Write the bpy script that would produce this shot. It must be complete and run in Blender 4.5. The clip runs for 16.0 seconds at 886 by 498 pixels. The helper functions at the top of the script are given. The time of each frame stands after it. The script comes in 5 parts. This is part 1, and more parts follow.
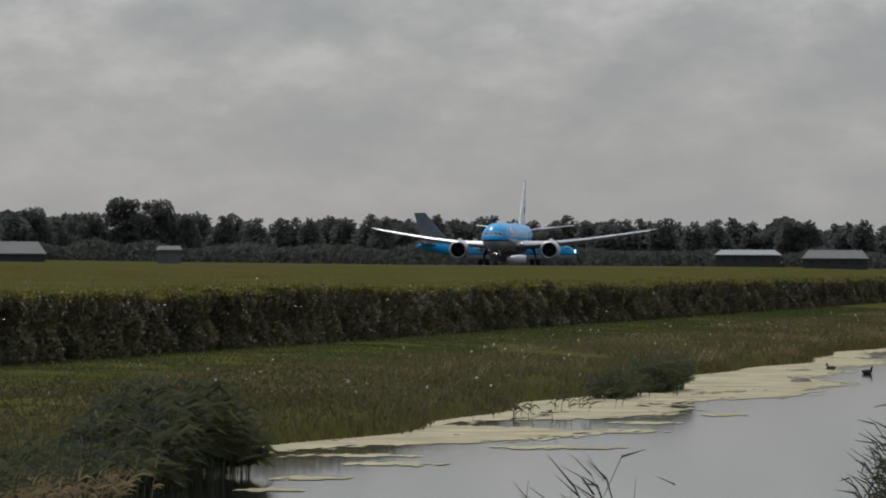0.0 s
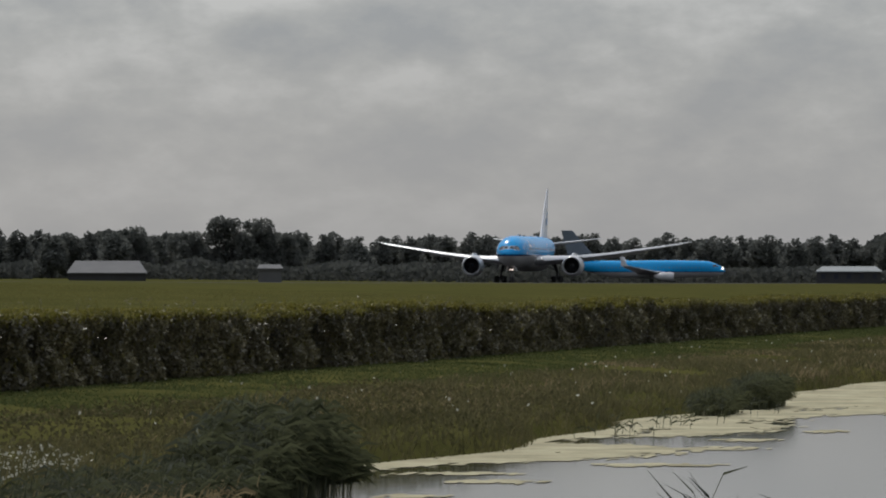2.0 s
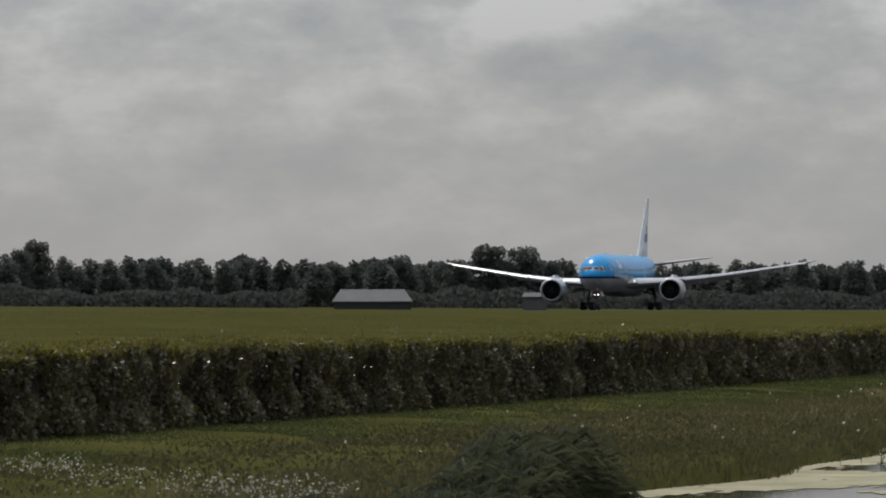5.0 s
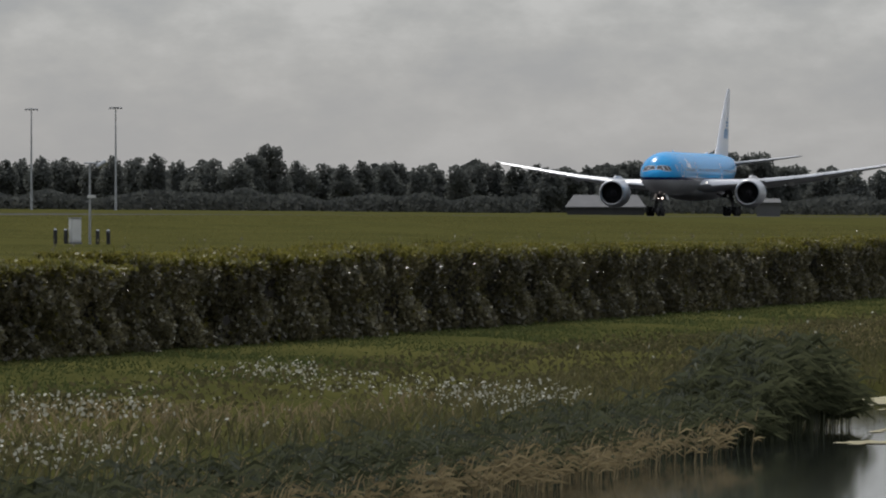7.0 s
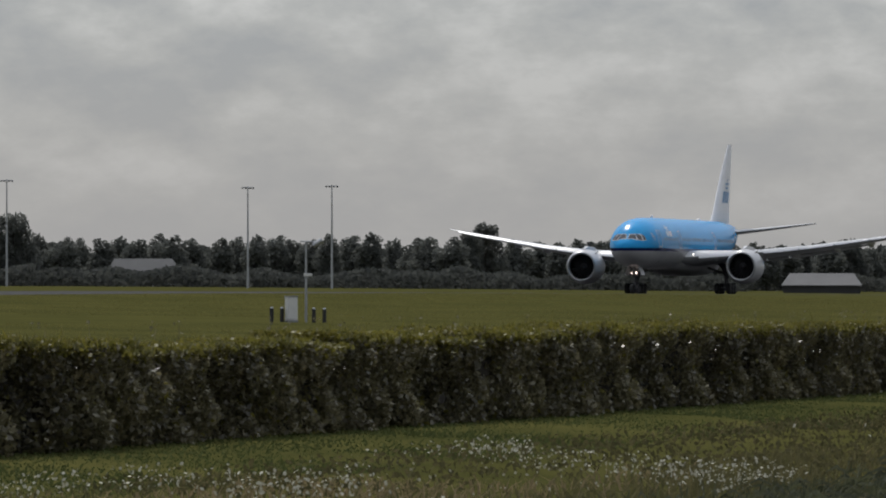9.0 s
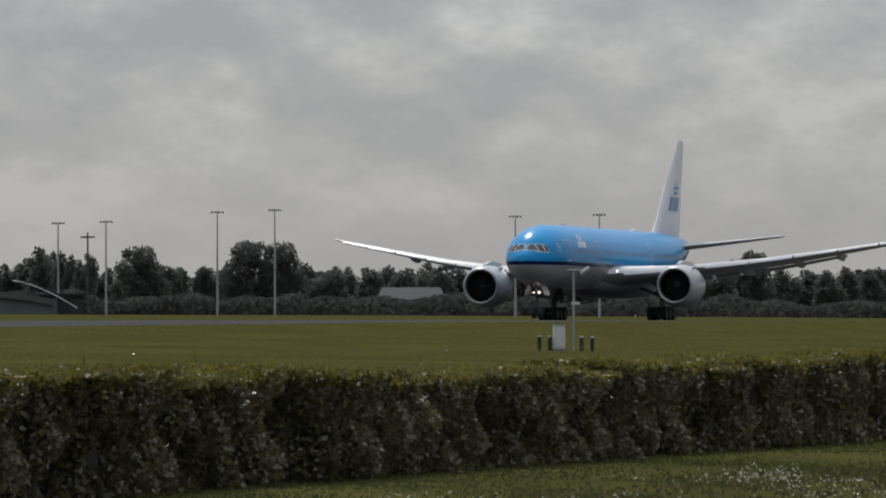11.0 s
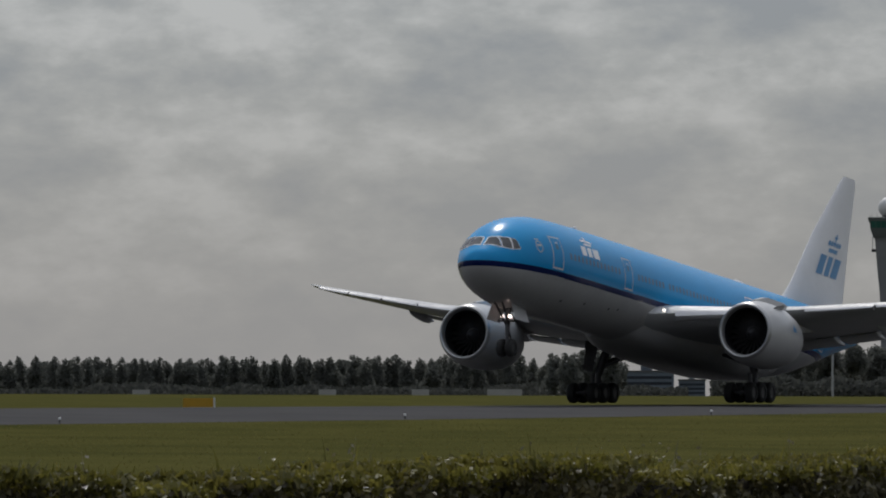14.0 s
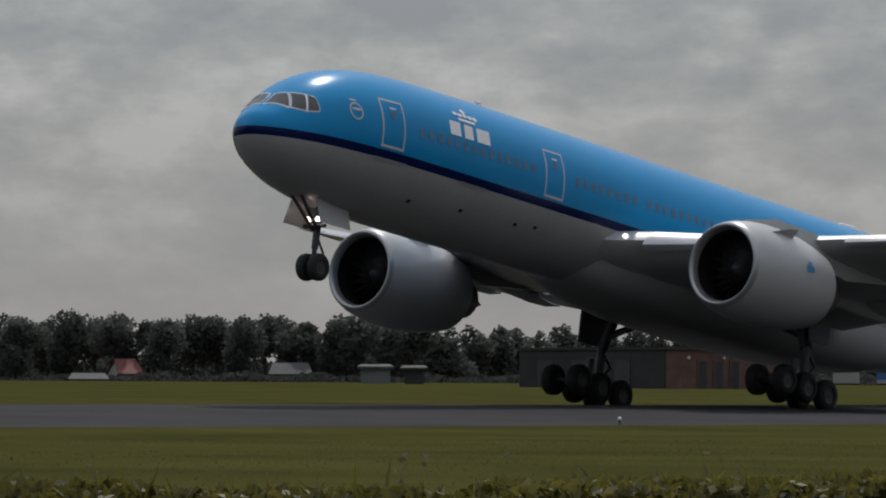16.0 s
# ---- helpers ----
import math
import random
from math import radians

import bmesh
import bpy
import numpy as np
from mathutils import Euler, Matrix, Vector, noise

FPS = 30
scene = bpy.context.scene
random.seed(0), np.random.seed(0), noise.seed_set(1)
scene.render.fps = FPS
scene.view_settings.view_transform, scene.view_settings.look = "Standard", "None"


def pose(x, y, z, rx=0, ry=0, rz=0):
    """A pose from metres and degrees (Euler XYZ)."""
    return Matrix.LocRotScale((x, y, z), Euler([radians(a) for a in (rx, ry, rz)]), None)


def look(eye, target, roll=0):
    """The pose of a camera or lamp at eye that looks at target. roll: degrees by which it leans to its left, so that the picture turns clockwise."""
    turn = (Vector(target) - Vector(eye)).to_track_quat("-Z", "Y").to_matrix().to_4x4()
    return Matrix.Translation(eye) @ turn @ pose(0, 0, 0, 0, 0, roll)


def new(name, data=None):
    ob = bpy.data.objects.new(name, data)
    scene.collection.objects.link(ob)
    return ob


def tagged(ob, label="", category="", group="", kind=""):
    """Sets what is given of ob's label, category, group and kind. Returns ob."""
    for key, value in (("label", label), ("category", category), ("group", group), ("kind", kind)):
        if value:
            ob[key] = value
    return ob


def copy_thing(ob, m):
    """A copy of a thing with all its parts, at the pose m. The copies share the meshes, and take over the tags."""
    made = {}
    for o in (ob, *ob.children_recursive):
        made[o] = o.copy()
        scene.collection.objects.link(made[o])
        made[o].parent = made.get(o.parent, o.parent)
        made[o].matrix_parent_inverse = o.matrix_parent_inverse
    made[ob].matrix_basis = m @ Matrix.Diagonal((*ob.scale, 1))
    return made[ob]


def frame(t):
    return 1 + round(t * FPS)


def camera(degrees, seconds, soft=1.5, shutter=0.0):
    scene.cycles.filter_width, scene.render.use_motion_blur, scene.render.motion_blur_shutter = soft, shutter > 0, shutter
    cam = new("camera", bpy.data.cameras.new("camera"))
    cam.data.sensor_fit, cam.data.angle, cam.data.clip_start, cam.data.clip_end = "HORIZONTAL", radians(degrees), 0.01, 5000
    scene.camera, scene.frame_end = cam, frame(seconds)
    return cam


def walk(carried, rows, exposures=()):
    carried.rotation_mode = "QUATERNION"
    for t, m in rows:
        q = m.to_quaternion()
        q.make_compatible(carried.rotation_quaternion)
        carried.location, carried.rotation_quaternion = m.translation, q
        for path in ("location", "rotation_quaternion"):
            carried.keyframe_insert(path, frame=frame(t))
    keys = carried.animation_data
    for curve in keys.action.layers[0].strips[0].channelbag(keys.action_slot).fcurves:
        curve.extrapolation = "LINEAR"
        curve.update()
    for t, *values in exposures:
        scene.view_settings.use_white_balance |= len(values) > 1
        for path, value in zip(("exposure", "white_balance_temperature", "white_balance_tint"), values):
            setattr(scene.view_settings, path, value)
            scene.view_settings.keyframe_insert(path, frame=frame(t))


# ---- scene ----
# The camera stands on the near bank of a canal and pans after the airliner.
EYE = (0.0, 0.0, -0.217)
PAN = [  # seconds, bearing from +y towards +x, tilt, roll
    (0, 82.304, 0.148, 0.22), (0.5, 82.111, 0.239, -0.11), (1, 82.027, 0.366, -0.07), (1.5, 81.823, 0.184, 0.15),
    (2, 81.437, 0.3, 0.01), (2.5, 81.549, 0.356, 0.01), (3, 81.404, 0.427, -0.14), (3.5, 81.165, 0.469, 0.07),
    (4, 80.65, 0.582, 0.01), (4.5, 79.826, 0.376, -0.18), (5, 79.159, 0.544, -0.18), (5.2, 78.769, 0.683, -0.21),
    (7.3, 76.938, -0.167, 0.11), (7.5, 76.767, 0.201, 0.08), (8, 76.795, 0.394, -0.03), (8.5, 76.544, 0.127, -0.1),
    (9, 75.295, 0.407, 0.01), (9.2, 74.899, 0.477, -0.04), (11.3, 72.33, 0.742, -0.04), (11.5, 71.734, 0.806, 0.01),
    (12, 70.028, 0.815, 0.02), (12.5, 69.247, 1.07, -0.03), (13, 67.822, 1.14, -0.12), (13.5, 65.684, 1.194, 0.05),
    (14, 63.896, 1.38, -0.07), (14.5, 61.177, 1.136, 0.05), (15, 58.527, 1.384, 0.01), (15.3, 56.57, 1.293, 0.22),
    (15.5, 54.668, 1.359, 0.37), (15.6, 53.709, 1.254, 0.34), (15.8, 51.88, 1.148, 0.48), (16, 49.883, 1.33, 0.09)]


def aim(bearing, tilt, d=100.0):
    """The place d metres from the eye in that direction."""
    a, e = radians(bearing), radians(tilt)
    return (EYE[0] + d * math.sin(a) * math.cos(e), EYE[1] + d * math.cos(a) * math.cos(e), EYE[2] + d * math.sin(e))


cam = camera(7.611, 16.0, soft=2.0)
walk(cam, [(t, look(EYE, aim(b, e), r)) for t, b, e, r in PAN], exposures=[(0, -0.06), (5.2, -0.06), (7.3, 0.06), (9.2, 0.02), (11.5, 0.0), (13.2, -0.08), (14.3, -0.4), (16, -0.38)])

# ---- sky and sun ----
SUN_BEARING, SUN_HEIGHT = 58.0, 52.0
world = bpy.data.worlds.new("sky")
scene.world = world
world.use_nodes = True
wn, wl = world.node_tree.nodes, world.node_tree.links
wn.clear()


def wnode(kind, **values):
    n = wn.new(kind)
    for k, v in values.items():
        n.inputs[k].default_value = v
    return n


sky = wn.new("ShaderNodeTexSky")
sky.sky_type, sky.sun_disc = "NISHITA", False
sky.sun_elevation, sky.sun_rotation = radians(SUN_HEIGHT), radians(SUN_BEARING)
coord = wn.new("ShaderNodeTexCoord")
stretch = wn.new("ShaderNodeMapping")
stretch.inputs["Scale"].default_value = (1.0, 1.0, 2.1)
wl.new(coord.outputs["Generated"], stretch.inputs["Vector"])
big = wnode("ShaderNodeTexNoise", Scale=18.0, Detail=7.0, Roughness=0.5, Distortion=0.0)
fine = wnode("ShaderNodeTexNoise", Scale=62.0, Detail=6.0, Roughness=0.55, Distortion=0.0)
for n in (big, fine):
    wl.new(stretch.outputs["Vector"], n.inputs["Vector"])
both = wn.new("ShaderNodeMix")
both.data_type = "FLOAT"
both.inputs[0].default_value = 0.42
wl.new(big.outputs["Fac"], both.inputs[2])
wl.new(fine.outputs["Fac"], both.inputs[3])
# lit tops and grey bases: the density here against that a little higher up
above = wn.new("ShaderNodeMapping")
above.inputs["Scale"].default_value, above.inputs["Location"].default_value = (1.0, 1.0, 2.1), (0.0, 0.0, 0.02)
wl.new(coord.outputs["Generated"], above.inputs["Vector"])
puffs = []
for m_ in (stretch, above):
    n = wnode("ShaderNodeTexNoise", Scale=40.0, Detail=8.0, Roughness=0.58)
    wl.new(m_.outputs["Vector"], n.inputs["Vector"])
    puffs.append(n)
relief = wn.new("ShaderNodeMath")
relief.operation = "SUBTRACT"
for k_, n in enumerate(puffs):
    wl.new(n.outputs["Fac"], relief.inputs[k_])
shaped = wn.new("ShaderNodeMath")
shaped.operation = "MULTIPLY_ADD"
shaped.inputs[1].default_value = 0.75
wl.new(relief.outputs[0], shaped.inputs[0])
wl.new(both.outputs[0], shaped.inputs[2])
# clouds grow denser and more broken away from the horizon
sep = wn.new("ShaderNodeSeparateXYZ")
wl.new(coord.outputs["Generated"], sep.inputs["Vector"])
up = wnode("ShaderNodeMapRange", **{"From Min": 0.004, "From Max": 0.05, "To Min": 0.15, "To Max": 1.0})
wl.new(sep.outputs["Z"], up.inputs["Value"])
ramp = wn.new("ShaderNodeValToRGB")
ramp.color_ramp.elements[0].position, ramp.color_ramp.elements[0].color = 0.34, (0.212, 0.23, 0.268, 1)
ramp.color_ramp.elements[1].position, ramp.color_ramp.elements[1].color = 0.69, (0.43, 0.436, 0.452, 1)
e = ramp.color_ramp.elements.new(0.45)
e.color = (0.262, 0.275, 0.302, 1)
e = ramp.color_ramp.elements.new(0.54)
e.color = (0.312, 0.322, 0.341, 1)
wl.new(shaped.outputs[0], ramp.inputs["Fac"])
veil = wn.new("ShaderNodeMix")
veil.data_type = "RGBA"
veil.inputs[6].default_value = (0.274, 0.285, 0.308, 1)
wl.new(up.outputs["Result"], veil.inputs[0])
wl.new(ramp.outputs["Color"], veil.inputs[7])
blend = wn.new("ShaderNodeMix")
blend.data_type = "RGBA"
blend.inputs[0].default_value = 0.985
wl.new(sky.outputs["Color"], blend.inputs[6])
wl.new(veil.outputs[2], blend.inputs[7])
back = wnode("ShaderNodeBackground", Strength=1.0)
# an overcast sky brightens towards the zenith
dome = wnode("ShaderNodeMapRange", **{"From Min": 0.03, "From Max": 1.0, "To Min": 1.0, "To Max": 2.8})
wl.new(sep.outputs["Z"], dome.inputs["Value"])
# and it is brighter on the sun's side than opposite
s_, h_ = radians(SUN_BEARING), radians(SUN_HEIGHT)
toward = wn.new("ShaderNodeVectorMath")
toward.operation = "DOT_PRODUCT"
toward.inputs[1].default_value = (math.sin(s_) * math.cos(h_), math.cos(s_) * math.cos(h_), math.sin(h_))
wl.new(coord.outputs["Generated"], toward.inputs[0])
side_light = wnode("ShaderNodeMapRange", **{"From Min": -0.6, "From Max": 0.6, "To Min": 0.6, "To Max": 1.0})
side_light.clamp = False
wl.new(toward.outputs["Value"], side_light.inputs["Value"])
glare = wn.new("ShaderNodeMath")
glare.operation = "MULTIPLY"
wl.new(dome.outputs["Result"], glare.inputs[0])
wl.new(side_light.outputs["Result"], glare.inputs[1])
wl.new(glare.outputs[0], back.inputs["Strength"])
wl.new(blend.outputs[2], back.inputs["Color"])
wl.new(back.outputs["Background"], wn.new("ShaderNodeOutputWorld").inputs["Surface"])

sun = new("sun", bpy.data.lights.new("sun", "SUN"))
sun.data.energy, sun.data.angle, sun.data.color = 2.3, radians(2.5), (1.0, 0.96, 0.9)
sun.matrix_world = look((200 * math.sin(s_) * math.cos(h_), 200 * math.cos(s_) * math.cos(h_), 200 * math.sin(h_)), (0, 0, 0))


# ---- materials ----
def material(name, color, rough=0.6, metal=0.0, vary=0.15, grain=2.0, bump=0.0, other=None, leaf=0.0, island=0.0, space="Object", spec=0.5, coat=0.0):
    """A surface with two scales of variation; other: the second colour; leaf: light let through; island: variation from piece to piece."""
    m = bpy.data.materials.new(name)
    m.use_nodes = True
    nt = m.node_tree
    nodes, links = nt.nodes, nt.links
    p = nodes["Principled BSDF"]
    p.inputs["Roughness"].default_value, p.inputs["Metallic"].default_value = rough, metal
    p.inputs["Specular IOR Level"].default_value = spec
    p.inputs["Coat Weight"].default_value = coat
    tc = nodes.new("ShaderNodeTexCoord")
    n1, n2 = nodes.new("ShaderNodeTexNoise"), nodes.new("ShaderNodeTexNoise")
    n1.inputs["Scale"].default_value, n1.inputs["Detail"].default_value = grain, 5
    n2.inputs["Scale"].default_value, n2.inputs["Detail"].default_value = grain * 11, 3
    for n in (n1, n2):
        links.new(tc.outputs[space], n.inputs["Vector"])
    add = nodes.new("ShaderNodeMath")
    add.operation = "MULTIPLY_ADD"
    add.inputs[1].default_value = 0.45
    links.new(n2.outputs["Fac"], add.inputs[0])
    links.new(n1.outputs["Fac"], add.inputs[2])
    last = add.outputs[0]
    if island:
        g = nodes.new("ShaderNodeNewGeometry")
        a2 = nodes.new("ShaderNodeMath")
        a2.operation = "MULTIPLY_ADD"
        a2.inputs[1].default_value = island
        links.new(g.outputs["Random Per Island"], a2.inputs[0])
        links.new(last, a2.inputs[2])
        last = a2.outputs[0]
    mr = nodes.new("ShaderNodeMapRange")
    mr.inputs["From Min"].default_value, mr.inputs["From Max"].default_value = 0.45, 1.0 + island
    links.new(last, mr.inputs["Value"])
    mix = nodes.new("ShaderNodeMix")
    mix.data_type = "RGBA"
    lo = [c * (1 - vary) for c in color]
    hi = list(other) if other else [min(1, c * (1 + vary)) for c in color]
    mix.inputs[6].default_value, mix.inputs[7].default_value = (*lo, 1), (*hi, 1)
    links.new(mr.outputs["Result"], mix.inputs[0])
    oi = nodes.new("ShaderNodeObjectInfo")
    hs = nodes.new("ShaderNodeHueSaturation")
    m2 = nodes.new("ShaderNodeMapRange")
    m2.inputs["To Min"].default_value, m2.inputs["To Max"].default_value = 1 - vary * 0.5, 1 + vary * 0.5
    links.new(oi.outputs["Random"], m2.inputs["Value"])
    links.new(m2.outputs["Result"], hs.inputs["Value"])
    links.new(mix.outputs[2], hs.inputs["Color"])
    links.new(hs.outputs["Color"], p.inputs["Base Color"])
    if bump:
        b = nodes.new("ShaderNodeBump")
        b.inputs["Strength"].default_value, b.inputs["Distance"].default_value = bump, 0.05
        links.new(add.outputs[0], b.inputs["Height"])
        links.new(b.outputs["Normal"], p.inputs["Normal"])
    if leaf:
        t = nodes.new("ShaderNodeBsdfTranslucent")
        links.new(hs.outputs["Color"], t.inputs["Color"])
        ms = nodes.new("ShaderNodeMixShader")
        ms.inputs[0].default_value = leaf
        links.new(p.outputs["BSDF"], ms.inputs[1])
        links.new(t.outputs["BSDF"], ms.inputs[2])
        links.new(ms.outputs["Shader"], nodes["Material Output"].inputs["Surface"])
    return m


def glow(name, color, strength):
    m = bpy.data.materials.new(name)
    m.use_nodes = True
    p = m.node_tree.nodes["Principled BSDF"]
    p.inputs["Base Color"].default_value = (*color, 1)
    p.inputs["Emission Color"].default_value = (*color, 1)
    p.inputs["Emission Strength"].default_value = strength
    return m


def livery(name, line, band, top, dark, belly, slope=0.0):
    """Aircraft paint: blue above the line, a dark band under it, pale belly below."""
    m = material(name, belly, 0.22, vary=0.08, grain=0.35, spec=0.16)
    nodes, links = m.node_tree.nodes, m.node_tree.links
    p = nodes["Principled BSDF"]
    under = p.inputs["Base Color"].links[0].from_socket
    tc = nodes.new("ShaderNodeTexCoord")
    sx = nodes.new("ShaderNodeSeparateXYZ")
    links.new(tc.outputs["Object"], sx.inputs["Vector"])
    noise_ = nodes.new("ShaderNodeTexNoise")
    noise_.inputs["Scale"].default_value = 0.5
    links.new(tc.outputs["Object"], noise_.inputs["Vector"])
    tone = nodes.new("ShaderNodeMix")
    tone.data_type = "RGBA"
    tone.inputs[6].default_value, tone.inputs[7].default_value = (*[c * 0.93 for c in top], 1), (*[min(1, c * 1.07) for c in top], 1)
    links.new(noise_.outputs["Fac"], tone.inputs[0])
    sock = under
    for height, colour in ((line - band, (*dark, 1)), (line, None)):
        g = nodes.new("ShaderNodeMath")
        g.operation = "GREATER_THAN"
        g.inputs[1].default_value = height
        links.new(sx.outputs["Z"], g.inputs[0])
        x = nodes.new("ShaderNodeMix")
        x.data_type = "RGBA"
        links.new(g.outputs[0], x.inputs[0])
        links.new(sock, x.inputs[6])
        if colour:
            x.inputs[7].default_value = colour
        else:
            links.new(tone.outputs[2], x.inputs[7])
        sock = x.outputs[2]
    links.new(sock, p.inputs["Base Color"])
    return m


BLUE, NAVY, PALE = (0.008, 0.265, 0.58), (0.003, 0.01, 0.07), (0.38, 0.38, 0.38)
M_LIVERY = livery("airliner_paint", 5.3, 0.34, BLUE, NAVY, PALE)
M_LIVERY2 = livery("jet_paint", 2.75, 0.18, BLUE, NAVY, PALE)
M_WHITE = material("white_paint", (0.66, 0.66, 0.67), 0.32, vary=0.05, grain=0.6, coat=0.2)
M_BELLY = material("belly_paint", PALE, 0.32, vary=0.08, grain=0.35, spec=0.3)
M_TAIL = material("fin_paint", (0.74, 0.74, 0.75), 0.35, vary=0.05, grain=0.4)
M_LOGOWHITE = material("logo_white", (0.82, 0.82, 0.82), 0.35, vary=0.02)
M_LOGOBLUE = material("logo_blue", (0.07, 0.24, 0.46), 0.35, vary=0.05)
M_WING = material("wing_grey", (0.42, 0.43, 0.44), 0.34, vary=0.1, grain=0.5)
M_SLAT = material("bare_slat_metal", (0.5, 0.5, 0.51), 0.42, 0.4, vary=0.06, grain=1.2)
M_NACELLE = material("nacelle_paint", (0.47, 0.47, 0.47), 0.3, vary=0.07, grain=0.7, coat=0.2)
M_LIP = material("inlet_lip_metal", (0.4, 0.4, 0.4), 0.35, 0.7, vary=0.05)
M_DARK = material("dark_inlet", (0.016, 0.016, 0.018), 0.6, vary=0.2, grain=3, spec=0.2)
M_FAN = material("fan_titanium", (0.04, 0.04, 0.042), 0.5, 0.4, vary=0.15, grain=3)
M_HOT = material("exhaust_metal", (0.2, 0.18, 0.16), 0.35, 0.9, vary=0.2)
M_GLASS = material("cockpit_glass", (0.012, 0.013, 0.015), 0.08, vary=0.1, spec=0.8)
M_PORT = material("cabin_window", (0.07, 0.16, 0.26), 0.15, vary=0.2)
M_TYRE = material("tyre_rubber", (0.018, 0.018, 0.018), 0.75, vary=0.2, grain=6)
M_STRUT = material("gear_metal", (0.075, 0.075, 0.08), 0.45, 0.5, vary=0.15, grain=6)
M_HUB = material("wheel_hub", (0.06, 0.06, 0.06), 0.4, 0.6, vary=0.1, grain=6)
M_BEACON = glow("landing_light", (1.0, 0.8, 0.72), 5)
M_ROOTLIGHT = glow("wing_root_light", (1.0, 0.93, 0.82), 2)
M_GRASS = material("mown_grass", (0.045, 0.049, 0.0165), 1.0, vary=0.24, grain=0.11, bump=0.25, other=(0.074, 0.069, 0.0225), spec=0.0)
M_BLADE = material("grass_blade", (0.072, 0.078, 0.031), 0.9, vary=0.4, grain=0.05, other=(0.142, 0.125, 0.062), leaf=0.45, island=0.5, spec=0.05)
M_STRAW = material("dry_grass_blade", (0.16, 0.125, 0.065), 0.8, vary=0.3, grain=0.06, other=(0.26, 0.21, 0.12), leaf=0.45, island=0.5, spec=0.05)
M_REED = material("reed_leaf", (0.036, 0.045, 0.022), 0.5, vary=0.6, grain=0.5, other=(0.1, 0.107, 0.058), leaf=0.35, island=1.2, spec=0.3)
M_LAWN = material("lawn_blade", (0.07, 0.088, 0.029), 0.95, vary=0.2, grain=0.08, other=(0.095, 0.112, 0.042), leaf=0.4, island=0.4, spec=0.05)
M_VERGE = material("verge_blade", (0.11, 0.105, 0.034), 0.95, vary=0.3, grain=0.04, other=(0.165, 0.148, 0.054), leaf=0.5, island=0.5, spec=0.03)
# pale colour for painted leaf glints near by and sparse flowers farther on
M_FLOWERGLINT = material("flower_and_glint", (0.42, 0.41, 0.33), 0.8, vary=0.2, leaf=0.2)
M_HEDGE = material("hedge_leaf", (0.09, 0.082, 0.05), 0.34, vary=0.65, grain=0.6, other=(0.25, 0.225, 0.13), leaf=0.42, island=0.8, spec=0.6)
M_SHOOT = material("hedge_young_leaf", (0.1, 0.105, 0.02), 0.55, vary=0.4, grain=0.7, other=(0.23, 0.2, 0.045), leaf=0.45, island=0.6, spec=0.4)
# twig brown darkened to stand for the hedge's shaded inside
M_TWIGSHADE = material("hedge_twig_shade", (0.032, 0.027, 0.021), 0.9, vary=0.4, grain=2.0, bump=0.5)
M_BARK = material("bark", (0.05, 0.042, 0.034), 0.9, vary=0.3, grain=1.5, bump=0.5)
# pale greyish leaf colours carry the distance haze
M_HAZYCROWN = material("hazy_tree_leaf", (0.112, 0.12, 0.108), 0.9, vary=0.2, grain=0.12, other=(0.15, 0.156, 0.145), leaf=0.5, island=0.5, spec=0.0)
# haze-greyed too, but darkened to keep the band under the trees dark
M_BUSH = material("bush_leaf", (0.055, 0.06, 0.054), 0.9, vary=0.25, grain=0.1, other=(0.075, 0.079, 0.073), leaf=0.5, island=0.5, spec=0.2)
M_SCUM = material("algae_mat", (0.22, 0.195, 0.105), 0.85, vary=0.35, grain=0.6, bump=0.4, other=(0.36, 0.33, 0.21), spec=0.2)
M_ASPHALT = material("runway_asphalt", (0.04, 0.04, 0.042), 0.9, vary=0.25, grain=0.12, bump=0.25, other=(0.05, 0.049, 0.051), spec=0.05)
M_CONCRETE = material("tower_concrete", (0.17, 0.175, 0.18), 0.8, vary=0.15, grain=0.15, bump=0.2)
M_CAB = material("tower_cab_cladding", (0.11, 0.125, 0.125), 0.6, vary=0.15, grain=0.3)
M_GREENGLASS = material("green_cab_glass", (0.03, 0.12, 0.1), 0.12, vary=0.15, grain=0.5)
M_RADOME = material("radome_panel", (0.6, 0.6, 0.6), 0.6, vary=0.06, grain=0.3)
M_STEEL = material("galvanised_steel", (0.36, 0.37, 0.38), 0.5, 0.5, vary=0.15, grain=2)
M_DARKSTEEL = material("dark_steel", (0.06, 0.06, 0.065), 0.6, 0.3, vary=0.2)
M_CABINET = material("cabinet_white", (0.62, 0.62, 0.6), 0.5, vary=0.08, grain=2)
M_BOLLARD = material("black_bollard", (0.02, 0.02, 0.02), 0.6, vary=0.2)
M_YELLOW = material("sign_yellow", (0.42, 0.24, 0.012), 0.5, vary=0.12, grain=1)
M_BRICK = material("red_brick", (0.12, 0.062, 0.05), 0.85, vary=0.25, grain=0.8, bump=0.4, other=(0.17, 0.095, 0.075))
M_DARKWALL = material("dark_cladding", (0.035, 0.035, 0.035), 0.8, vary=0.25, grain=0.5)
M_ROOFTILE = material("red_roof_tile", (0.16, 0.05, 0.042), 0.8, vary=0.2, grain=1)
M_GREYROOF = material("grey_sheet_roof", (0.11, 0.11, 0.11), 0.8, vary=0.12, grain=0.3, spec=0.1)
M_RENDERWALL = material("pale_wall", (0.32, 0.32, 0.31), 0.8, vary=0.12, grain=0.4)
# distance haze is mixed into this blue-grey
M_HAZYBLUE = material("hazy_blue_grey", (0.12, 0.145, 0.175), 0.8, vary=0.15, grain=0.1, spec=0.1)
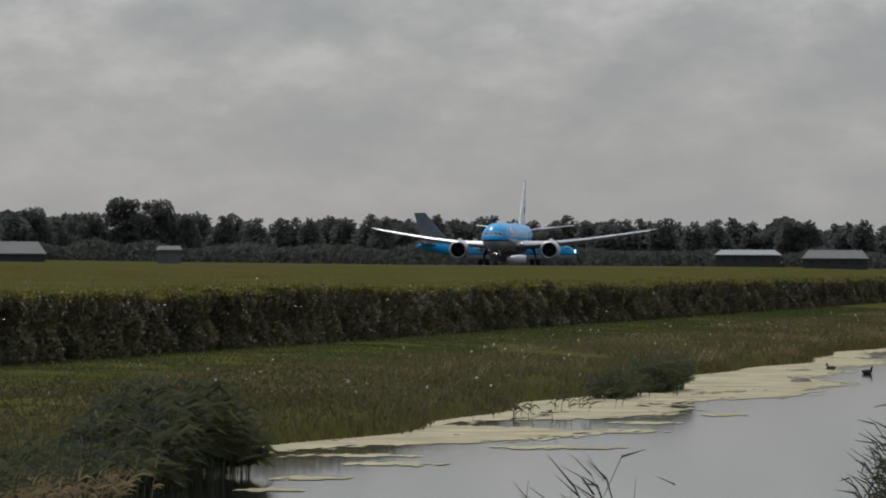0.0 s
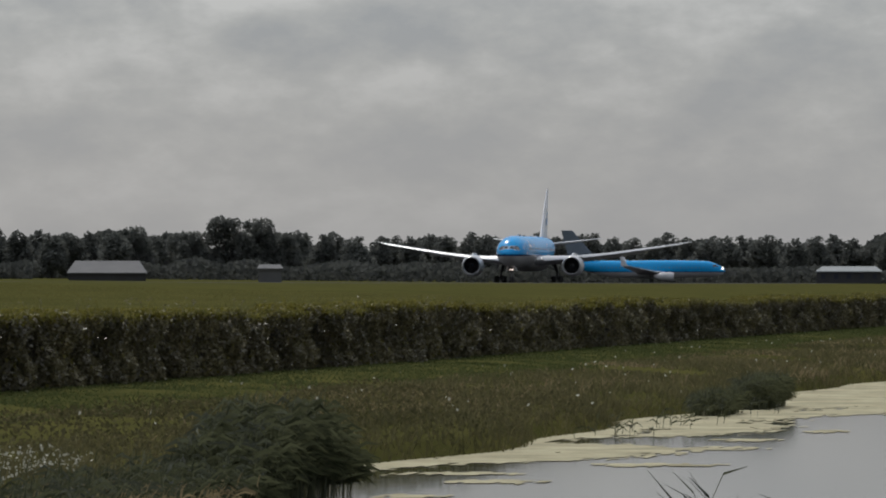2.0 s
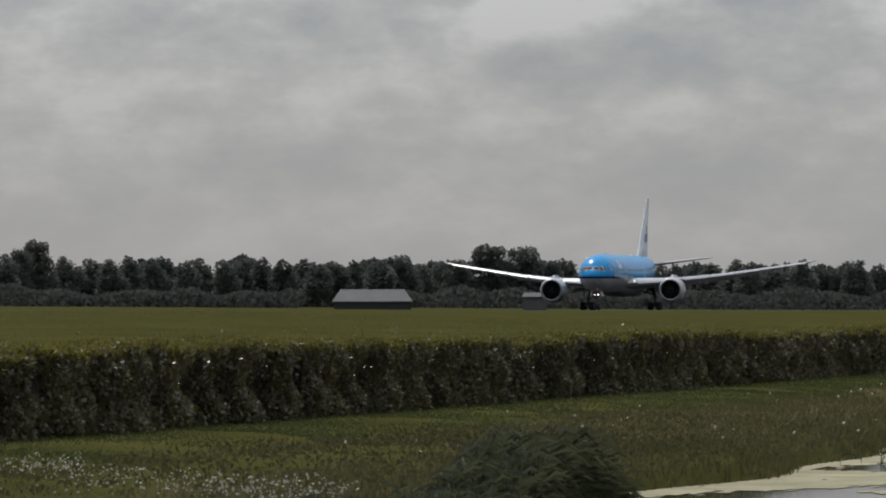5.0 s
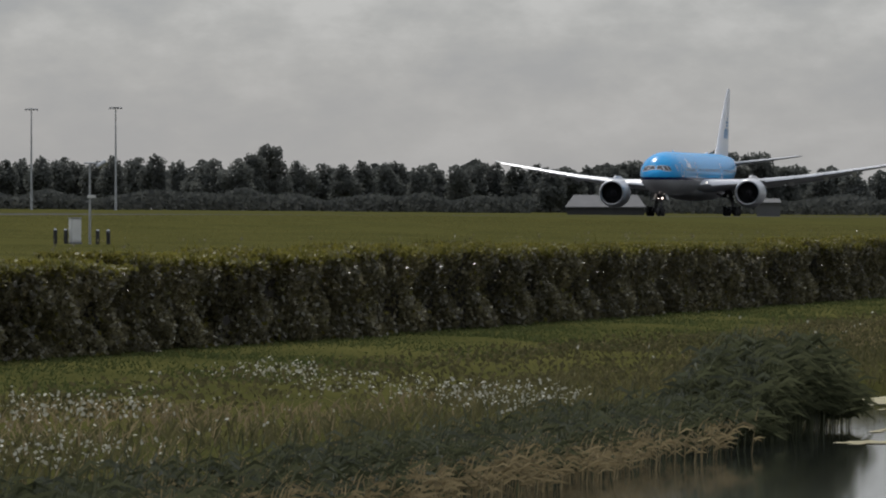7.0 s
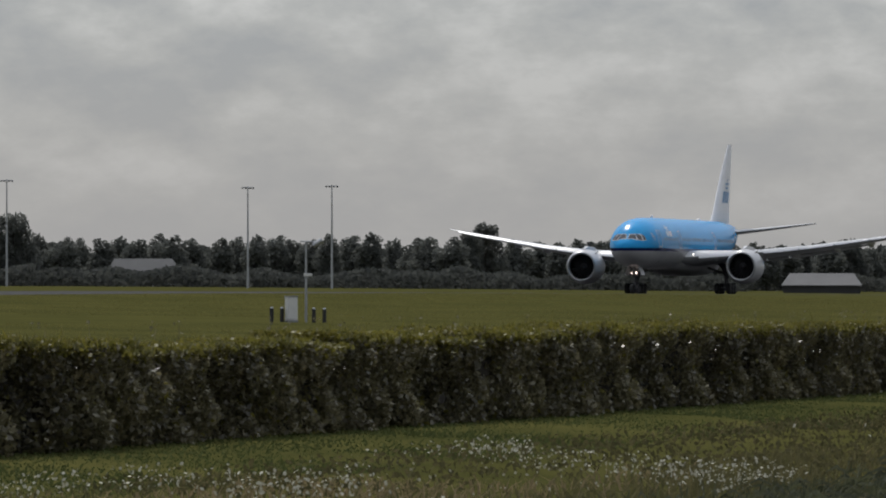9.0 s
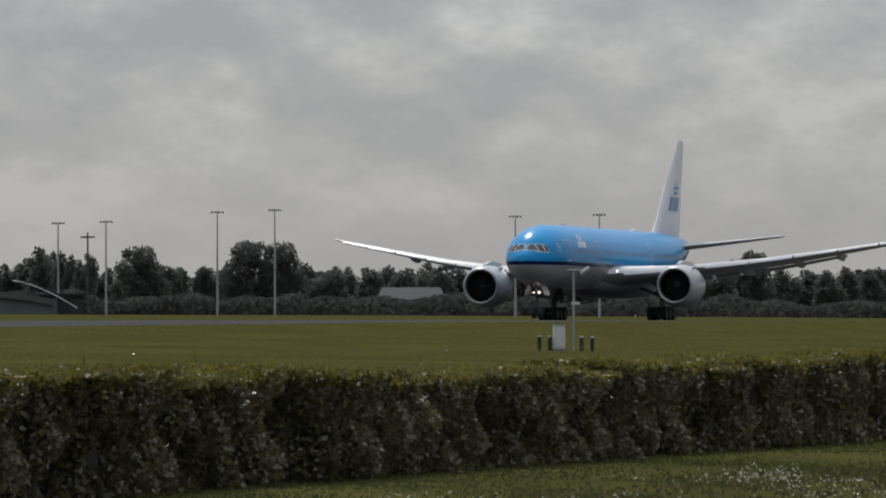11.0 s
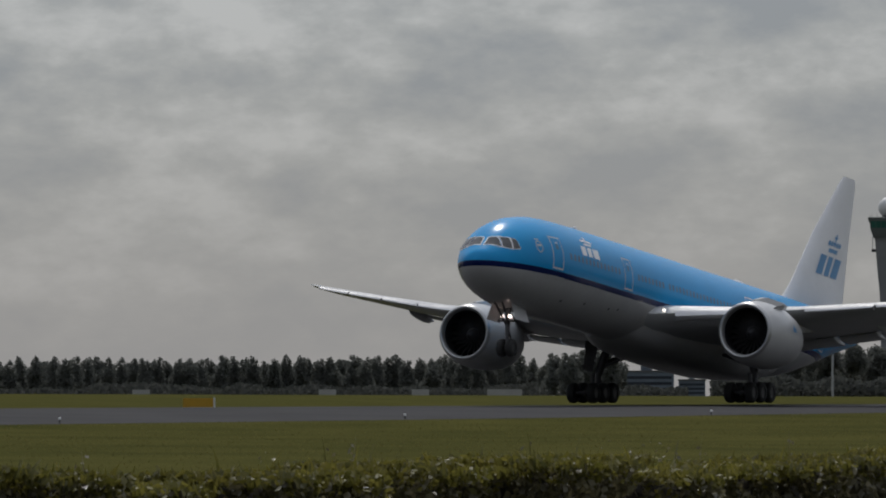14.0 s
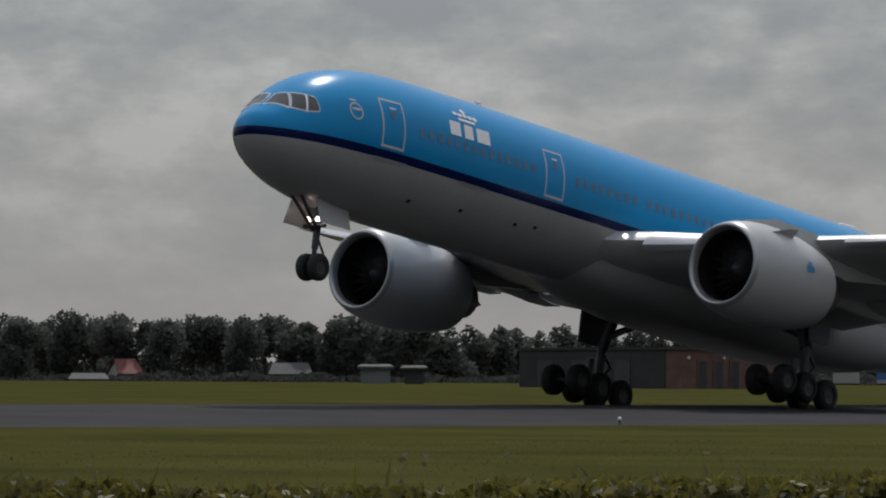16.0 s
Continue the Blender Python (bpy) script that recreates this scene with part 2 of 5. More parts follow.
M_PANE = material("window_pane", (0.03, 0.035, 0.045), 0.4, vary=0.2, spec=0.12)
M_BLUEBOX = material("blue_trailer", (0.03, 0.12, 0.33), 0.5, vary=0.15, grain=0.8)
M_DUCK = material("duck_plumage", (0.03, 0.026, 0.022), 0.7, vary=0.3, grain=8)
M_MUD = material("mud", (0.03, 0.024, 0.018), 0.8, vary=0.3, grain=2, bump=0.5)

M_WATER = bpy.data.materials.new("canal_water")
M_WATER.use_nodes = True
wp = M_WATER.node_tree.nodes["Principled BSDF"]
wp.inputs["Base Color"].default_value = (0.012, 0.014, 0.012, 1)
wp.inputs["Roughness"].default_value = 0.06
wp.inputs["IOR"].default_value = 1.333
wtc = M_WATER.node_tree.nodes.new("ShaderNodeTexCoord")
wmap = M_WATER.node_tree.nodes.new("ShaderNodeMapping")
wmap.inputs["Scale"].default_value = (1.0, 1.6, 1.0)
M_WATER.node_tree.links.new(wtc.outputs["Object"], wmap.inputs["Vector"])
wno = M_WATER.node_tree.nodes.new("ShaderNodeTexNoise")
wno.inputs["Scale"].default_value, wno.inputs["Detail"].default_value = 1.6, 4
M_WATER.node_tree.links.new(wmap.outputs["Vector"], wno.inputs["Vector"])
wbu = M_WATER.node_tree.nodes.new("ShaderNodeBump")
wbu.inputs["Strength"].default_value, wbu.inputs["Distance"].default_value = 0.05, 0.02
M_WATER.node_tree.links.new(wno.outputs["Fac"], wbu.inputs["Height"])
M_WATER.node_tree.links.new(wbu.outputs["Normal"], wp.inputs["Normal"])


# ---- building helpers ----
def part(name, bm, mat, parent=None, label=""):
    """Links a bmesh as one mesh object, smooth where its edges are soft."""
    me = bpy.data.meshes.new(name)
    bmesh.ops.recalc_face_normals(bm, faces=bm.faces)
    bm.to_mesh(me)
    bm.free()
    for m in mat if isinstance(mat, (list, tuple)) else [mat]:
        me.materials.append(m)
    ob = new(name, me)
    ob.parent = parent
    if label:
        ob["label"] = label
    return ob


def smooth(ob, angle=35):
    me = ob.data
    me.polygons.foreach_set("use_smooth", [True] * len(me.polygons))
    me.set_sharp_from_angle(angle=radians(angle))
    return ob


def soup(name, verts, faces, mats, parent=None, index=None):
    """One mesh object from arrays of vertices and faces."""
    me = bpy.data.meshes.new(name)
    verts, faces = np.asarray(verts, np.float32), np.asarray(faces, np.int32)
    k = faces.shape[1]
    me.vertices.add(len(verts))
    me.vertices.foreach_set("co", verts.ravel())
    me.loops.add(faces.size)
    me.loops.foreach_set("vertex_index", faces.ravel())
    me.polygons.add(len(faces))
    me.polygons.foreach_set("loop_start", np.arange(0, faces.size, k, dtype=np.int32))
    for m in mats:
        me.materials.append(m)
    if index is not None:
        me.polygons.foreach_set("material_index", np.asarray(index, np.int32))
    me.update(calc_edges=True)
    ob = new(name, me)
    ob.parent = parent
    return ob


def loft(bm, rings, caps=True):
    rows = [[bm.verts.new(p) for p in ring] for ring in rings]
    n = len(rows[0])
    for a, b in zip(rows, rows[1:]):
        for i in range(n):
            bm.faces.new((a[i], a[(i + 1) % n], b[(i + 1) % n], b[i]))
    if caps:
        bm.faces.new(rows[0])
        bm.faces.new(rows[-1])
    return rows


def block(bm, x0, x1, y0, y1, z0, z1, bevel=0.0):
    made = bmesh.ops.create_cube(bm, size=1, matrix=Matrix.Translation(((x0 + x1) / 2, (y0 + y1) / 2, (z0 + z1) / 2)) @ Matrix.Diagonal((x1 - x0, y1 - y0, z1 - z0, 1)))
    if bevel:
        es = {e for v in made["verts"] for e in v.link_edges}
        bmesh.ops.bevel(bm, geom=list(es), offset=bevel, segments=2, affect="EDGES")


def tube(bm, a, b, r0, r1=None, n=10):
    a, b = Vector(a), Vector(b)
    r1 = r0 if r1 is None else r1
    q = (b - a).to_track_quat("Z", "Y").to_matrix()
    ring = lambda c, r: [c + q @ Vector((r * math.cos(2 * math.pi * k / n), r * math.sin(2 * math.pi * k / n), 0)) for k in range(n)]
    loft(bm, [ring(a, r0), ring(b, r1)])


def spun(bm, profile, centre, axis="x", n=32, caps=False):
    """Turns (along, radius) rows round an axis."""
    cx, cy, cz = centre
    rings = []
    for s, r in profile:
        ring = []
        for k in range(n):
            a = 2 * math.pi * k / n
            c, d = r * math.cos(a), r * math.sin(a)
            ring.append((cx + s, cy + c, cz + d) if axis == "x" else (cx + c, cy + s, cz + d) if axis == "y" else (cx + c, cy + d, cz + s))
        rings.append(ring)
    loft(bm, rings, caps)


def empty(name, m=None):
    ob = new(name)
    if m is not None:
        ob.matrix_basis = m
    return ob


def curve(table, s):
    """Smooth values between rows (s, a, b, ...)."""
    t = np.array(table, float)
    out = []
    for c in range(1, t.shape[1]):
        y, x = t[:, c], t[:, 0]
        d = np.gradient(y, x)
        i = int(np.clip(np.searchsorted(x, s) - 1, 0, len(x) - 2))
        hgap = x[i + 1] - x[i]
        u = (np.clip(s, x[0], x[-1]) - x[i]) / hgap
        out.append((2 * u**3 - 3 * u**2 + 1) * y[i] + (u**3 - 2 * u**2 + u) * hgap * d[i] + (3 * u**2 - 2 * u**3) * y[i + 1] + (u**3 - u**2) * hgap * d[i + 1])
    return out


# ---- ground ----
PROFILE = [(-2500, -1.9), (-60, -1.9), (2.0, -1.95), (4.5, -2.6), (6.3, -3.9), (7.5, -4.6), (14, -5.2), (20.9, -4.8), (22.3, -4.12), (22.8, -3.74), (24, -3.52), (28, -3.2), (33, -2.98), (36, -2.95),
           (40, -2.9), (60, -2.15), (90, -1.54), (130, -0.98), (145, -0.7), (145.3, -0.7), (175.3, -0.02), (205.3, -0.7), (206, -0.66), (240, -0.05), (300, 0.5), (420, 1.6), (500, 2.2), (800, 2.6), (1500, 2.9), (4900, 2.9)]
WATER_Z = -4.09


def dip(x):
    """How far the runway's crown rises and sinks along its length."""
    return float(np.interp(x, [150, 223, 307, 389, 470, 550, 780, 1000], [-0.28, -0.26, -0.13, 0.07, 0.18, 0.23, 0.06, 0.0]))


def verge(x):
    """How far the grass verge stands higher along the far part of the runway."""
    return float(np.interp(x, [230, 300, 400, 480, 620], [0.0, 0.15, 0.4, 0.52, 0.56]))


def ground_z(x, y):
    z = float(np.interp(y, [p[0] for p in PROFILE], [p[1] for p in PROFILE]))
    z += dip(x) * min(1.0, max(0.0, (y - 90) / 40)) * min(1.0, max(0.0, (245 - y) / 40))
    return z + verge(x) * (min(1.0, max(0.0, (y - 60) / 80)) if y < 145.3 else max(0.0, (175.3 - y) / 30))


def shore(x):
    """How far the bank wanders at x."""
    return 0.55 * math.sin(x * 0.11) + 0.35 * math.sin(x * 0.27 + 1.0) + 0.5 * noise.noise((x * 0.06, 3.1, 0.0))


def build_ground():
    xs = [-4000, -1500, -400, -100] + list(range(-40, 700, 4)) + [760, 900, 1200, 1600, 2200, 3000, 4000, 4900]
    ys = [-2500, -60, -10, 2, 3.5, 4.5, 5.5, 6.3, 7.5, 10, 14, 18, 20.9, 21.7, 22.3, 22.55, 22.8, 23.3, 24, 25.5, 27, 28, 30, 33, 36, 40, 50, 60, 75, 90, 110, 130, 140, 145, 145.3, 152, 160, 168, 175.3, 183, 190, 198, 205.3, 206, 220, 240, 300, 420, 500, 600, 800, 1100, 1500, 2200, 3500, 4900]
    verts = []
    for x in xs:
        for y in ys:
            w = shore(x) * max(0.0, 1 - abs(y - 22) / 7)
            z = ground_z(x, y)
            if 22.5 < y < 34 and -40 <= x < 700:
                z += 0.1 * noise.noise((x * 0.2, y * 0.4, 0))
            if 145.2 < y < 205.5:
                z -= 0.03
            verts.append((x, y + w, z))
    n = len(ys)
    faces = [(i * n + j, (i + 1) * n + j, (i + 1) * n + j + 1, i * n + j + 1) for i in range(len(xs) - 1) for j in range(n - 1)]
    ob = soup("ground", verts, faces, [M_GRASS])
    tagged(smooth(ob, 60), "flat green meadow between canal and runway", "ground", kind="structure")


build_ground()

bm = bmesh.new()
loft(bm, [[(-600, 5.0, WATER_Z), (-600, 24.2, WATER_Z), (-600, 24.2, WATER_Z - 0.05), (-600, 5.0, WATER_Z - 0.05)], [(2500, 5.0, WATER_Z), (2500, 24.2, WATER_Z), (2500, 24.2, WATER_Z - 0.05), (2500, 5.0, WATER_Z - 0.05)]])
tagged(part("water", bm, M_WATER), "calm grey canal water reflecting the clouds", "water", kind="structure")

bm = bmesh.new()
loft(bm, [[(x, y, z + dip(x) + verge(x) * max(0.0, (175.3 - y) / 30)) for y, z in ((145.3, -0.7), (160, -0.33), (175.3, 0.0), (190, -0.33), (205.3, -0.7), (205.3, -0.95), (175.3, -0.3), (145.3, -0.95))] for x in (-900, 0, 150, 180, 223, 230, 260, 300, 307, 340, 380, 389, 400, 430, 470, 480, 550, 600, 620, 700, 780, 1000, 1200, 1700)])
tagged(part("runway", bm, M_ASPHALT), "long dark asphalt runway with a slight crown", "runway", kind="structure")


# ---- the airliner ----
# local axes: nose towards -x, its port side towards -y, origin on the ground under the main gear
NOSE = -31.8
HULL = [(1.45, 5.3, 5.2, 0.06), (1.6, 5.72, 4.86, 0.6), (1.95, 6.1, 4.44, 1.12), (2.5, 6.58, 4.0, 1.62), (3.2, 7.24, 3.64, 2.06), (4.0, 7.78, 3.36, 2.4), (5.3, 8.32, 3.1, 2.72),
        (7, 8.68, 2.93, 2.97), (9, 8.84, 2.9, 3.07), (11, 8.88, 2.9, 3.1), (20, 8.9, 2.9, 3.1), (30, 8.9, 2.9, 3.1), (40, 8.9, 2.9, 3.1), (43, 8.9, 3.0, 3.1), (47, 8.9, 3.5, 2.98), (50.5, 8.86, 4.4, 2.65),
        (54, 8.75, 5.35, 2.1), (58, 8.55, 6.4, 1.3), (60.5, 8.3, 7.0, 0.62), (61.7, 8.0, 7.3, 0.12)]


def hull_point(s, a, out=0.0, table=HULL, nose=NOSE):
    """A point of the hull s metres behind the nose; a: degrees from straight up towards port."""
    top, bottom, half = curve(table, s)
    c, r, h = (top + bottom) / 2, half + out, (top - bottom) / 2 + out
    return Vector((nose + s, -r * math.sin(radians(a)), c + h * math.cos(radians(a))))


def hull_angle(s, z, table=HULL):
    top, bottom, _ = curve(table, s)
    return math.degrees(math.acos(max(-1, min(1, (z - (top + bottom) / 2) / ((top - bottom) / 2)))))


def hull_patch(bm, corners, side=1, out=0.02, cuts=4, table=HULL, nose=NOSE, polar=False):
    """A patch on the hull over four (s, z) corners, in order round it; polar: (s, degrees from the top) instead."""
    (a, b, c, d) = corners
    grid = []
    for i in range(cuts + 1):
        row = []
        for j in range(cuts + 1):
            u, v = i / cuts, j / cuts
            s = (a[0] * (1 - u) + b[0] * u) * (1 - v) + (d[0] * (1 - u) + c[0] * u) * v
            z = (a[1] * (1 - u) + b[1] * u) * (1 - v) + (d[1] * (1 - u) + c[1] * u) * v
            p = hull_point(s, z if polar else hull_angle(s, z, table), out, table, nose)
            row.append(bm.verts.new((p.x, p.y * side, p.z)))
        grid.append(row)
    for i in range(cuts):
        for j in range(cuts):
            bm.faces.new((grid[i][j], grid[i + 1][j], grid[i + 1][j + 1], grid[i][j + 1]))


def hull_mesh(bm, table, nose, steps, n=40):
    rings = []
    for s in steps:
        rings.append([hull_point(s, 360 * k / n, 0, table, nose) for k in range(n)])
    loft(bm, rings)


def foil(le, chord, z, tc, y, n=9, twist=0.0, upright=False):
    """A ring of an airfoil section; upright: for a fin, where y is the height."""
    ring = []
    xs = [0.5 * (1 - math.cos(math.pi * k / n)) for k in range(n + 1)]
    th = lambda x: 5 * tc * (0.2969 * math.sqrt(x) - 0.126 * x - 0.3516 * x * x + 0.2843 * x**3 - 0.1036 * x**4)
    for x, s in [(x, 1) for x in xs] + [(x, -1) for x in reversed(xs[1:-1])]:
        h = s * th(x) * chord + (0.0 if upright else -twist * x * chord)
        ring.append((le + x * chord, h, y) if upright else (le + x * chord, y, z + h))
    return ring


def wing_rows(table, side, nose):
    return [foil(nose + le, ch, z, tc, side * y, twist=tw) for y, le, ch, z, tc, tw in table]


def wheel(bm_t, bm_h, c, r, w):
    cx, cy, cz = c
    spun(bm_t, [(-w / 2, r * 0.55), (-w / 2, r * 0.86), (-w * 0.36, r * 0.97), (-w * 0.15, r), (w * 0.15, r), (w * 0.36, r * 0.97), (w / 2, r * 0.86), (w / 2, r * 0.55)], c, "y", 24)
    spun(bm_h, [(-w * 0.42, 0.02), (-w * 0.34, r * 0.3), (-w * 0.42, r * 0.56), (w * 0.42, r * 0.56), (w * 0.34, r * 0.3), (w * 0.42, 0.02)], c, "y", 20, True)


def logo(name, thing, place, colour):
    """A crown over a slanted word mark, as plain shapes. place(u, v) gives a point; u along 0..1, v up 0..1.45."""
    def shape(polys, nm):
        b = bmesh.new()
        for poly in polys:
            b.faces.new([b.verts.new(place(*p)) for p in poly])
        return part(nm, b, colour, thing)
    bar = lambda u0, u1, v0, v1, k=0.0: [(u0, v0), (u1, v0), (u1 + k, v1), (u0 + k, v1)]
    mark = shape([bar(0.0, 0.27, 0, 0.6, 0.03), bar(0.36, 0.58, 0, 0.6, 0.03), bar(0.67, 1.0, 0, 0.6, 0.03)], name)
    disc = lambda u, v, r: [(u + r * 0.7 * math.cos(k * math.pi / 4), v + r * math.sin(k * math.pi / 4)) for k in range(8)]
    shape([bar(0.3, 0.72, 0.72, 0.84)] + [disc(u, v, 0.085) for u, v in ((0.26, 0.99), (0.38, 0.99), (0.51, 1.0), (0.64, 0.99), (0.76, 0.99))] + [bar(0.485, 0.535, 1.08, 1.3), bar(0.44, 0.58, 1.16, 1.22)], "crown_emblem")
    return mark


WING = [(0.0, 19.3, 17.0, 4.35, 0.13, 0.02), (3.0, 21.1, 14.4, 4.45, 0.13, 0.03), (6.5, 23.5, 11.9, 4.8, 0.115, 0.04), (10.2, 26.0, 9.7, 5.2, 0.105, 0.05), (16, 29.9, 7.7, 6.05, 0.1, 0.05), (22, 33.7, 5.5, 7.15, 0.1, 0.04), (28, 37.4, 3.4, 8.3, 0.1, 0.03), (29.6, 38.4, 2.6, 8.64, 0.09, 0.02), (30.4, 39.3, 1.4, 8.84, 0.08, 0.0)]


def build_airliner():
    plane = tagged(empty("airliner"), "blue and white twin-engine wide-body airliner rotating for take-off", "aircraft")
    steps = [1.45, 1.49, 1.6, 1.75, 1.95, 2.2, 2.5, 2.8, 3.2, 3.6, 4.0, 4.6, 5.3, 6, 7, 8, 9, 11, 14, 18, 22, 26, 30, 34, 38, 41, 43, 45, 47, 49, 50.5, 52, 54, 56, 58, 59.5, 60.5, 61.3, 61.7]
    b = bmesh.new()
    hull_mesh(b, HULL, NOSE, steps, 48)
    fuselage = smooth(part("fuselage", b, M_LIVERY, plane, "sky-blue upper hull over pale grey belly"), 60)
    # wing to body fairing
    b = bmesh.new()
    fair = [(19.5, 0.4, 3.6, 0.8), (21.5, 2.2, 2.9, 1.5), (24, 3.1, 2.45, 2.1), (27, 3.4, 2.2, 2.4), (32, 3.46, 2.12, 2.5), (37, 3.4, 2.2, 2.4), (41, 2.9, 2.5, 1.9), (44, 1.9, 3.2, 0.9), (46, 0.4, 3.7, 0.3)]
    rings = []
    for s, hw, zb, hh in fair:
        ring = []
        for k in range(20):
            a = math.pi + math.pi * k / 19
            ring.append((NOSE + s, hw * math.copysign(abs(math.cos(a)) ** 0.6, math.cos(a)), zb + hh + hh * math.copysign(abs(math.sin(a)) ** 0.8, math.sin(a))))
        rings.append(ring)
    loft(b, rings)
    smooth(part("belly_fairing", b, M_BELLY, plane), 70)
    # flight deck glazing
    for side in (1, -1):
        for k, cs in enumerate((((2.2, 5), (2.5, 44), (2.88, 20), (2.74, 5)), ((2.56, 6.22), (2.92, 6.15), (3.18, 6.83), (2.93, 6.87)), ((2.98, 6.15), (3.38, 6.21), (3.43, 6.75), (3.24, 6.83)))):
            b = bmesh.new()
            cx, cz = sum(c[0] for c in cs) / 4, sum(c[1] for c in cs) / 4
            hull_patch(b, [(cx + (s - cx) * 1.1 + (0.02 if s > cx else -0.02), cz + (z - cz) * 1.14) for s, z in cs], side, 0.02, polar=k == 0)
            surround = smooth(part("window_surround", b, M_LOGOWHITE, plane))
            b = bmesh.new()
            hull_patch(b, cs, side, 0.035, polar=k == 0)
            smooth(part("pane", b, M_GLASS, surround))
    # cabin doors, each an outline, a leaf and a handle window
    for side in (1, -1):
        for s0 in (6.35, 16.45, 36.0, 49.0):
            w = 1.1
            b = bmesh.new()
            for q in (((s0 - 0.07, 5.5), (s0, 5.5), (s0, 7.3), (s0 - 0.07, 7.3)), ((s0 + w, 5.5), (s0 + w + 0.07, 5.5), (s0 + w + 0.07, 7.3), (s0 + w, 7.3)), ((s0 - 0.07, 7.3), (s0 + w + 0.07, 7.3), (s0 + w + 0.07, 7.37), (s0 - 0.07, 7.37)), ((s0 - 0.07, 5.4), (s0 + w + 0.07, 5.4), (s0 + w + 0.07, 5.5), (s0 - 0.07, 5.5))):
                hull_patch(b, q, side, 0.015)
            outline = part("door_outline", b, M_RADOME, plane)
            b = bmesh.new()
            hull_patch(b, ((s0 + 0.42, 6.62), (s0 + 0.7, 6.62), (s0 + 0.7, 6.92), (s0 + 0.42, 6.92)), side, 0.02, 2)
            part("door_window", b, M_PORT, outline)
            b = bmesh.new()
            hull_patch(b, ((s0 + 0.4, 7.0), (s0 + 0.75, 7.0), (s0 + 0.75, 7.06), (s0 + 0.4, 7.06)), side, 0.02, 1)
            part("door_handle", b, M_LOGOWHITE, outline)
    # cabin windows
    rows = []
    for a0, a1 in ((8.4, 15.9), (18.4, 22.2), (23.2, 35.2), (37.8, 48.2)):
        s = a0
        while s < a1:
            rows.append(s)
            s += 0.54
    for side in (1, -1):
        for s in rows:
            b = bmesh.new()
            hull_patch(b, ((s, 6.2), (s + 0.26, 6.2), (s + 0.26, 6.58), (s, 6.58)), side, 0.014, 2)
            part("cabin_window", b, M_PORT, plane)
        u0, v0, width = 10.3, 6.72, 2.5
        logo("word_mark", plane, lambda u, v: (lambda p: (p.x, p.y * side, p.z))(hull_point(u0 + (u if side > 0 else 1 - u) * width, hull_angle(u0 + u * width, v0 + v * 0.98), 0.02)), M_LOGOWHITE)
        # round emblem behind the flight deck
        b = bmesh.new()
        for k in range(20):
            a, c = 2 * math.pi * k / 20, 2 * math.pi * (k + 1) / 20
            for r0, r1 in ((0.26, 0.32),):
                b.faces.new([b.verts.new((lambda p: (p.x, p.y * side, p.z))(hull_point(5.0 + r * math.cos(t), hull_angle(5.0 + r * math.cos(t), 6.55 + r * 1.1 * math.sin(t)), 0.02))) for r, t in ((r0, a), (r1, a), (r1, c), (r0, c))])
        for u0_, u1_, v_ in ((-0.22, 0.1, 6.95), (-0.2, 0.2, 6.58), (-0.1, 0.2, 6.62)):
            hull_patch(b, ((5.0 + u0_, v_), (5.0 + u1_, v_), (5.0 + u1_, v_ + 0.07), (5.0 + u0_, v_ + 0.07)), side, 0.02, 1)
        part("round_emblem", b, M_RADOME, plane)
        # small lettering panels below the line
        for s0, w in ((6.0, 1.9), (11.2, 1.7)):
            b = bmesh.new()
            hull_patch(b, ((s0, 4.86), (s0 + w, 4.86), (s0 + w, 4.98), (s0, 4.98)), side, 0.015)
            part("dark_placard", b, M_STEEL, plane)
        for s0, z0 in ((12.0, 3.9), (15.4, 4.0), (16.6, 4.1), (9.0, 3.7)):
            b = bmesh.new()
            hull_patch(b, ((s0, z0), (s0 + 0.22, z0), (s0 + 0.22, z0 + 0.12), (s0, z0 + 0.12)), side, 0.015, 1)
            part("vent", b, M_DARK, plane)
    # wings
    wings = []
    for side in (-1, 1):
        b = bmesh.new()
        loft(b, wing_rows(WING, side, NOSE))
        wing = smooth(part("wing", b, M_WING, plane), 40)
        wings.append(wing)
        # slats hang a little ahead of and below the leading edge
        for y0, y1 in ((4.2, 8.3), (11.0, 14.6), (14.75, 18.4), (18.55, 22.2), (22.35, 25.8), (25.95, 29.0)):
            b = bmesh.new()
            rr = []
            for y in np.linspace(y0, y1, 4):
                le, ch, z, tc, tw = curve(WING, y)
                k = 0.13 * ch
                x0, z0 = NOSE + le - 0.2, z - 0.1
                rr.append([(x0 + dx * k, side * y, z0 + dz * ch * tc) for dx, dz in ((1.0, 0.44), (0.45, 0.34), (0.1, 0.12), (0.0, -0.06), (0.12, -0.2), (0.3, -0.22), (0.4, 0.0), (0.7, 0.26))])
            loft(b, rr)
            smooth(part("slat", b, M_SLAT, wing), 50)
        # flaps, drooped behind the trailing edge
        for y0, y1, drop in ((3.4, 9.6, 0.13), (9.9, 12.2, 0.12), (12.5, 22.0, 0.14)):
            b = bmesh.new()
            rr = []
            for y in np.linspace(y0, y1, 5):
                le, ch, z, tc, tw = curve(WING, y)
                te, cf = NOSE + le + ch, 0.2 * ch
                zz = z - tw * ch - 0.12
                rr.append(foil(te - 0.45 * cf, cf, zz, 0.14, side * y, 7, twist=drop))
            loft(b, rr)
            smooth(part("flap", b, M_WING, wing), 40)
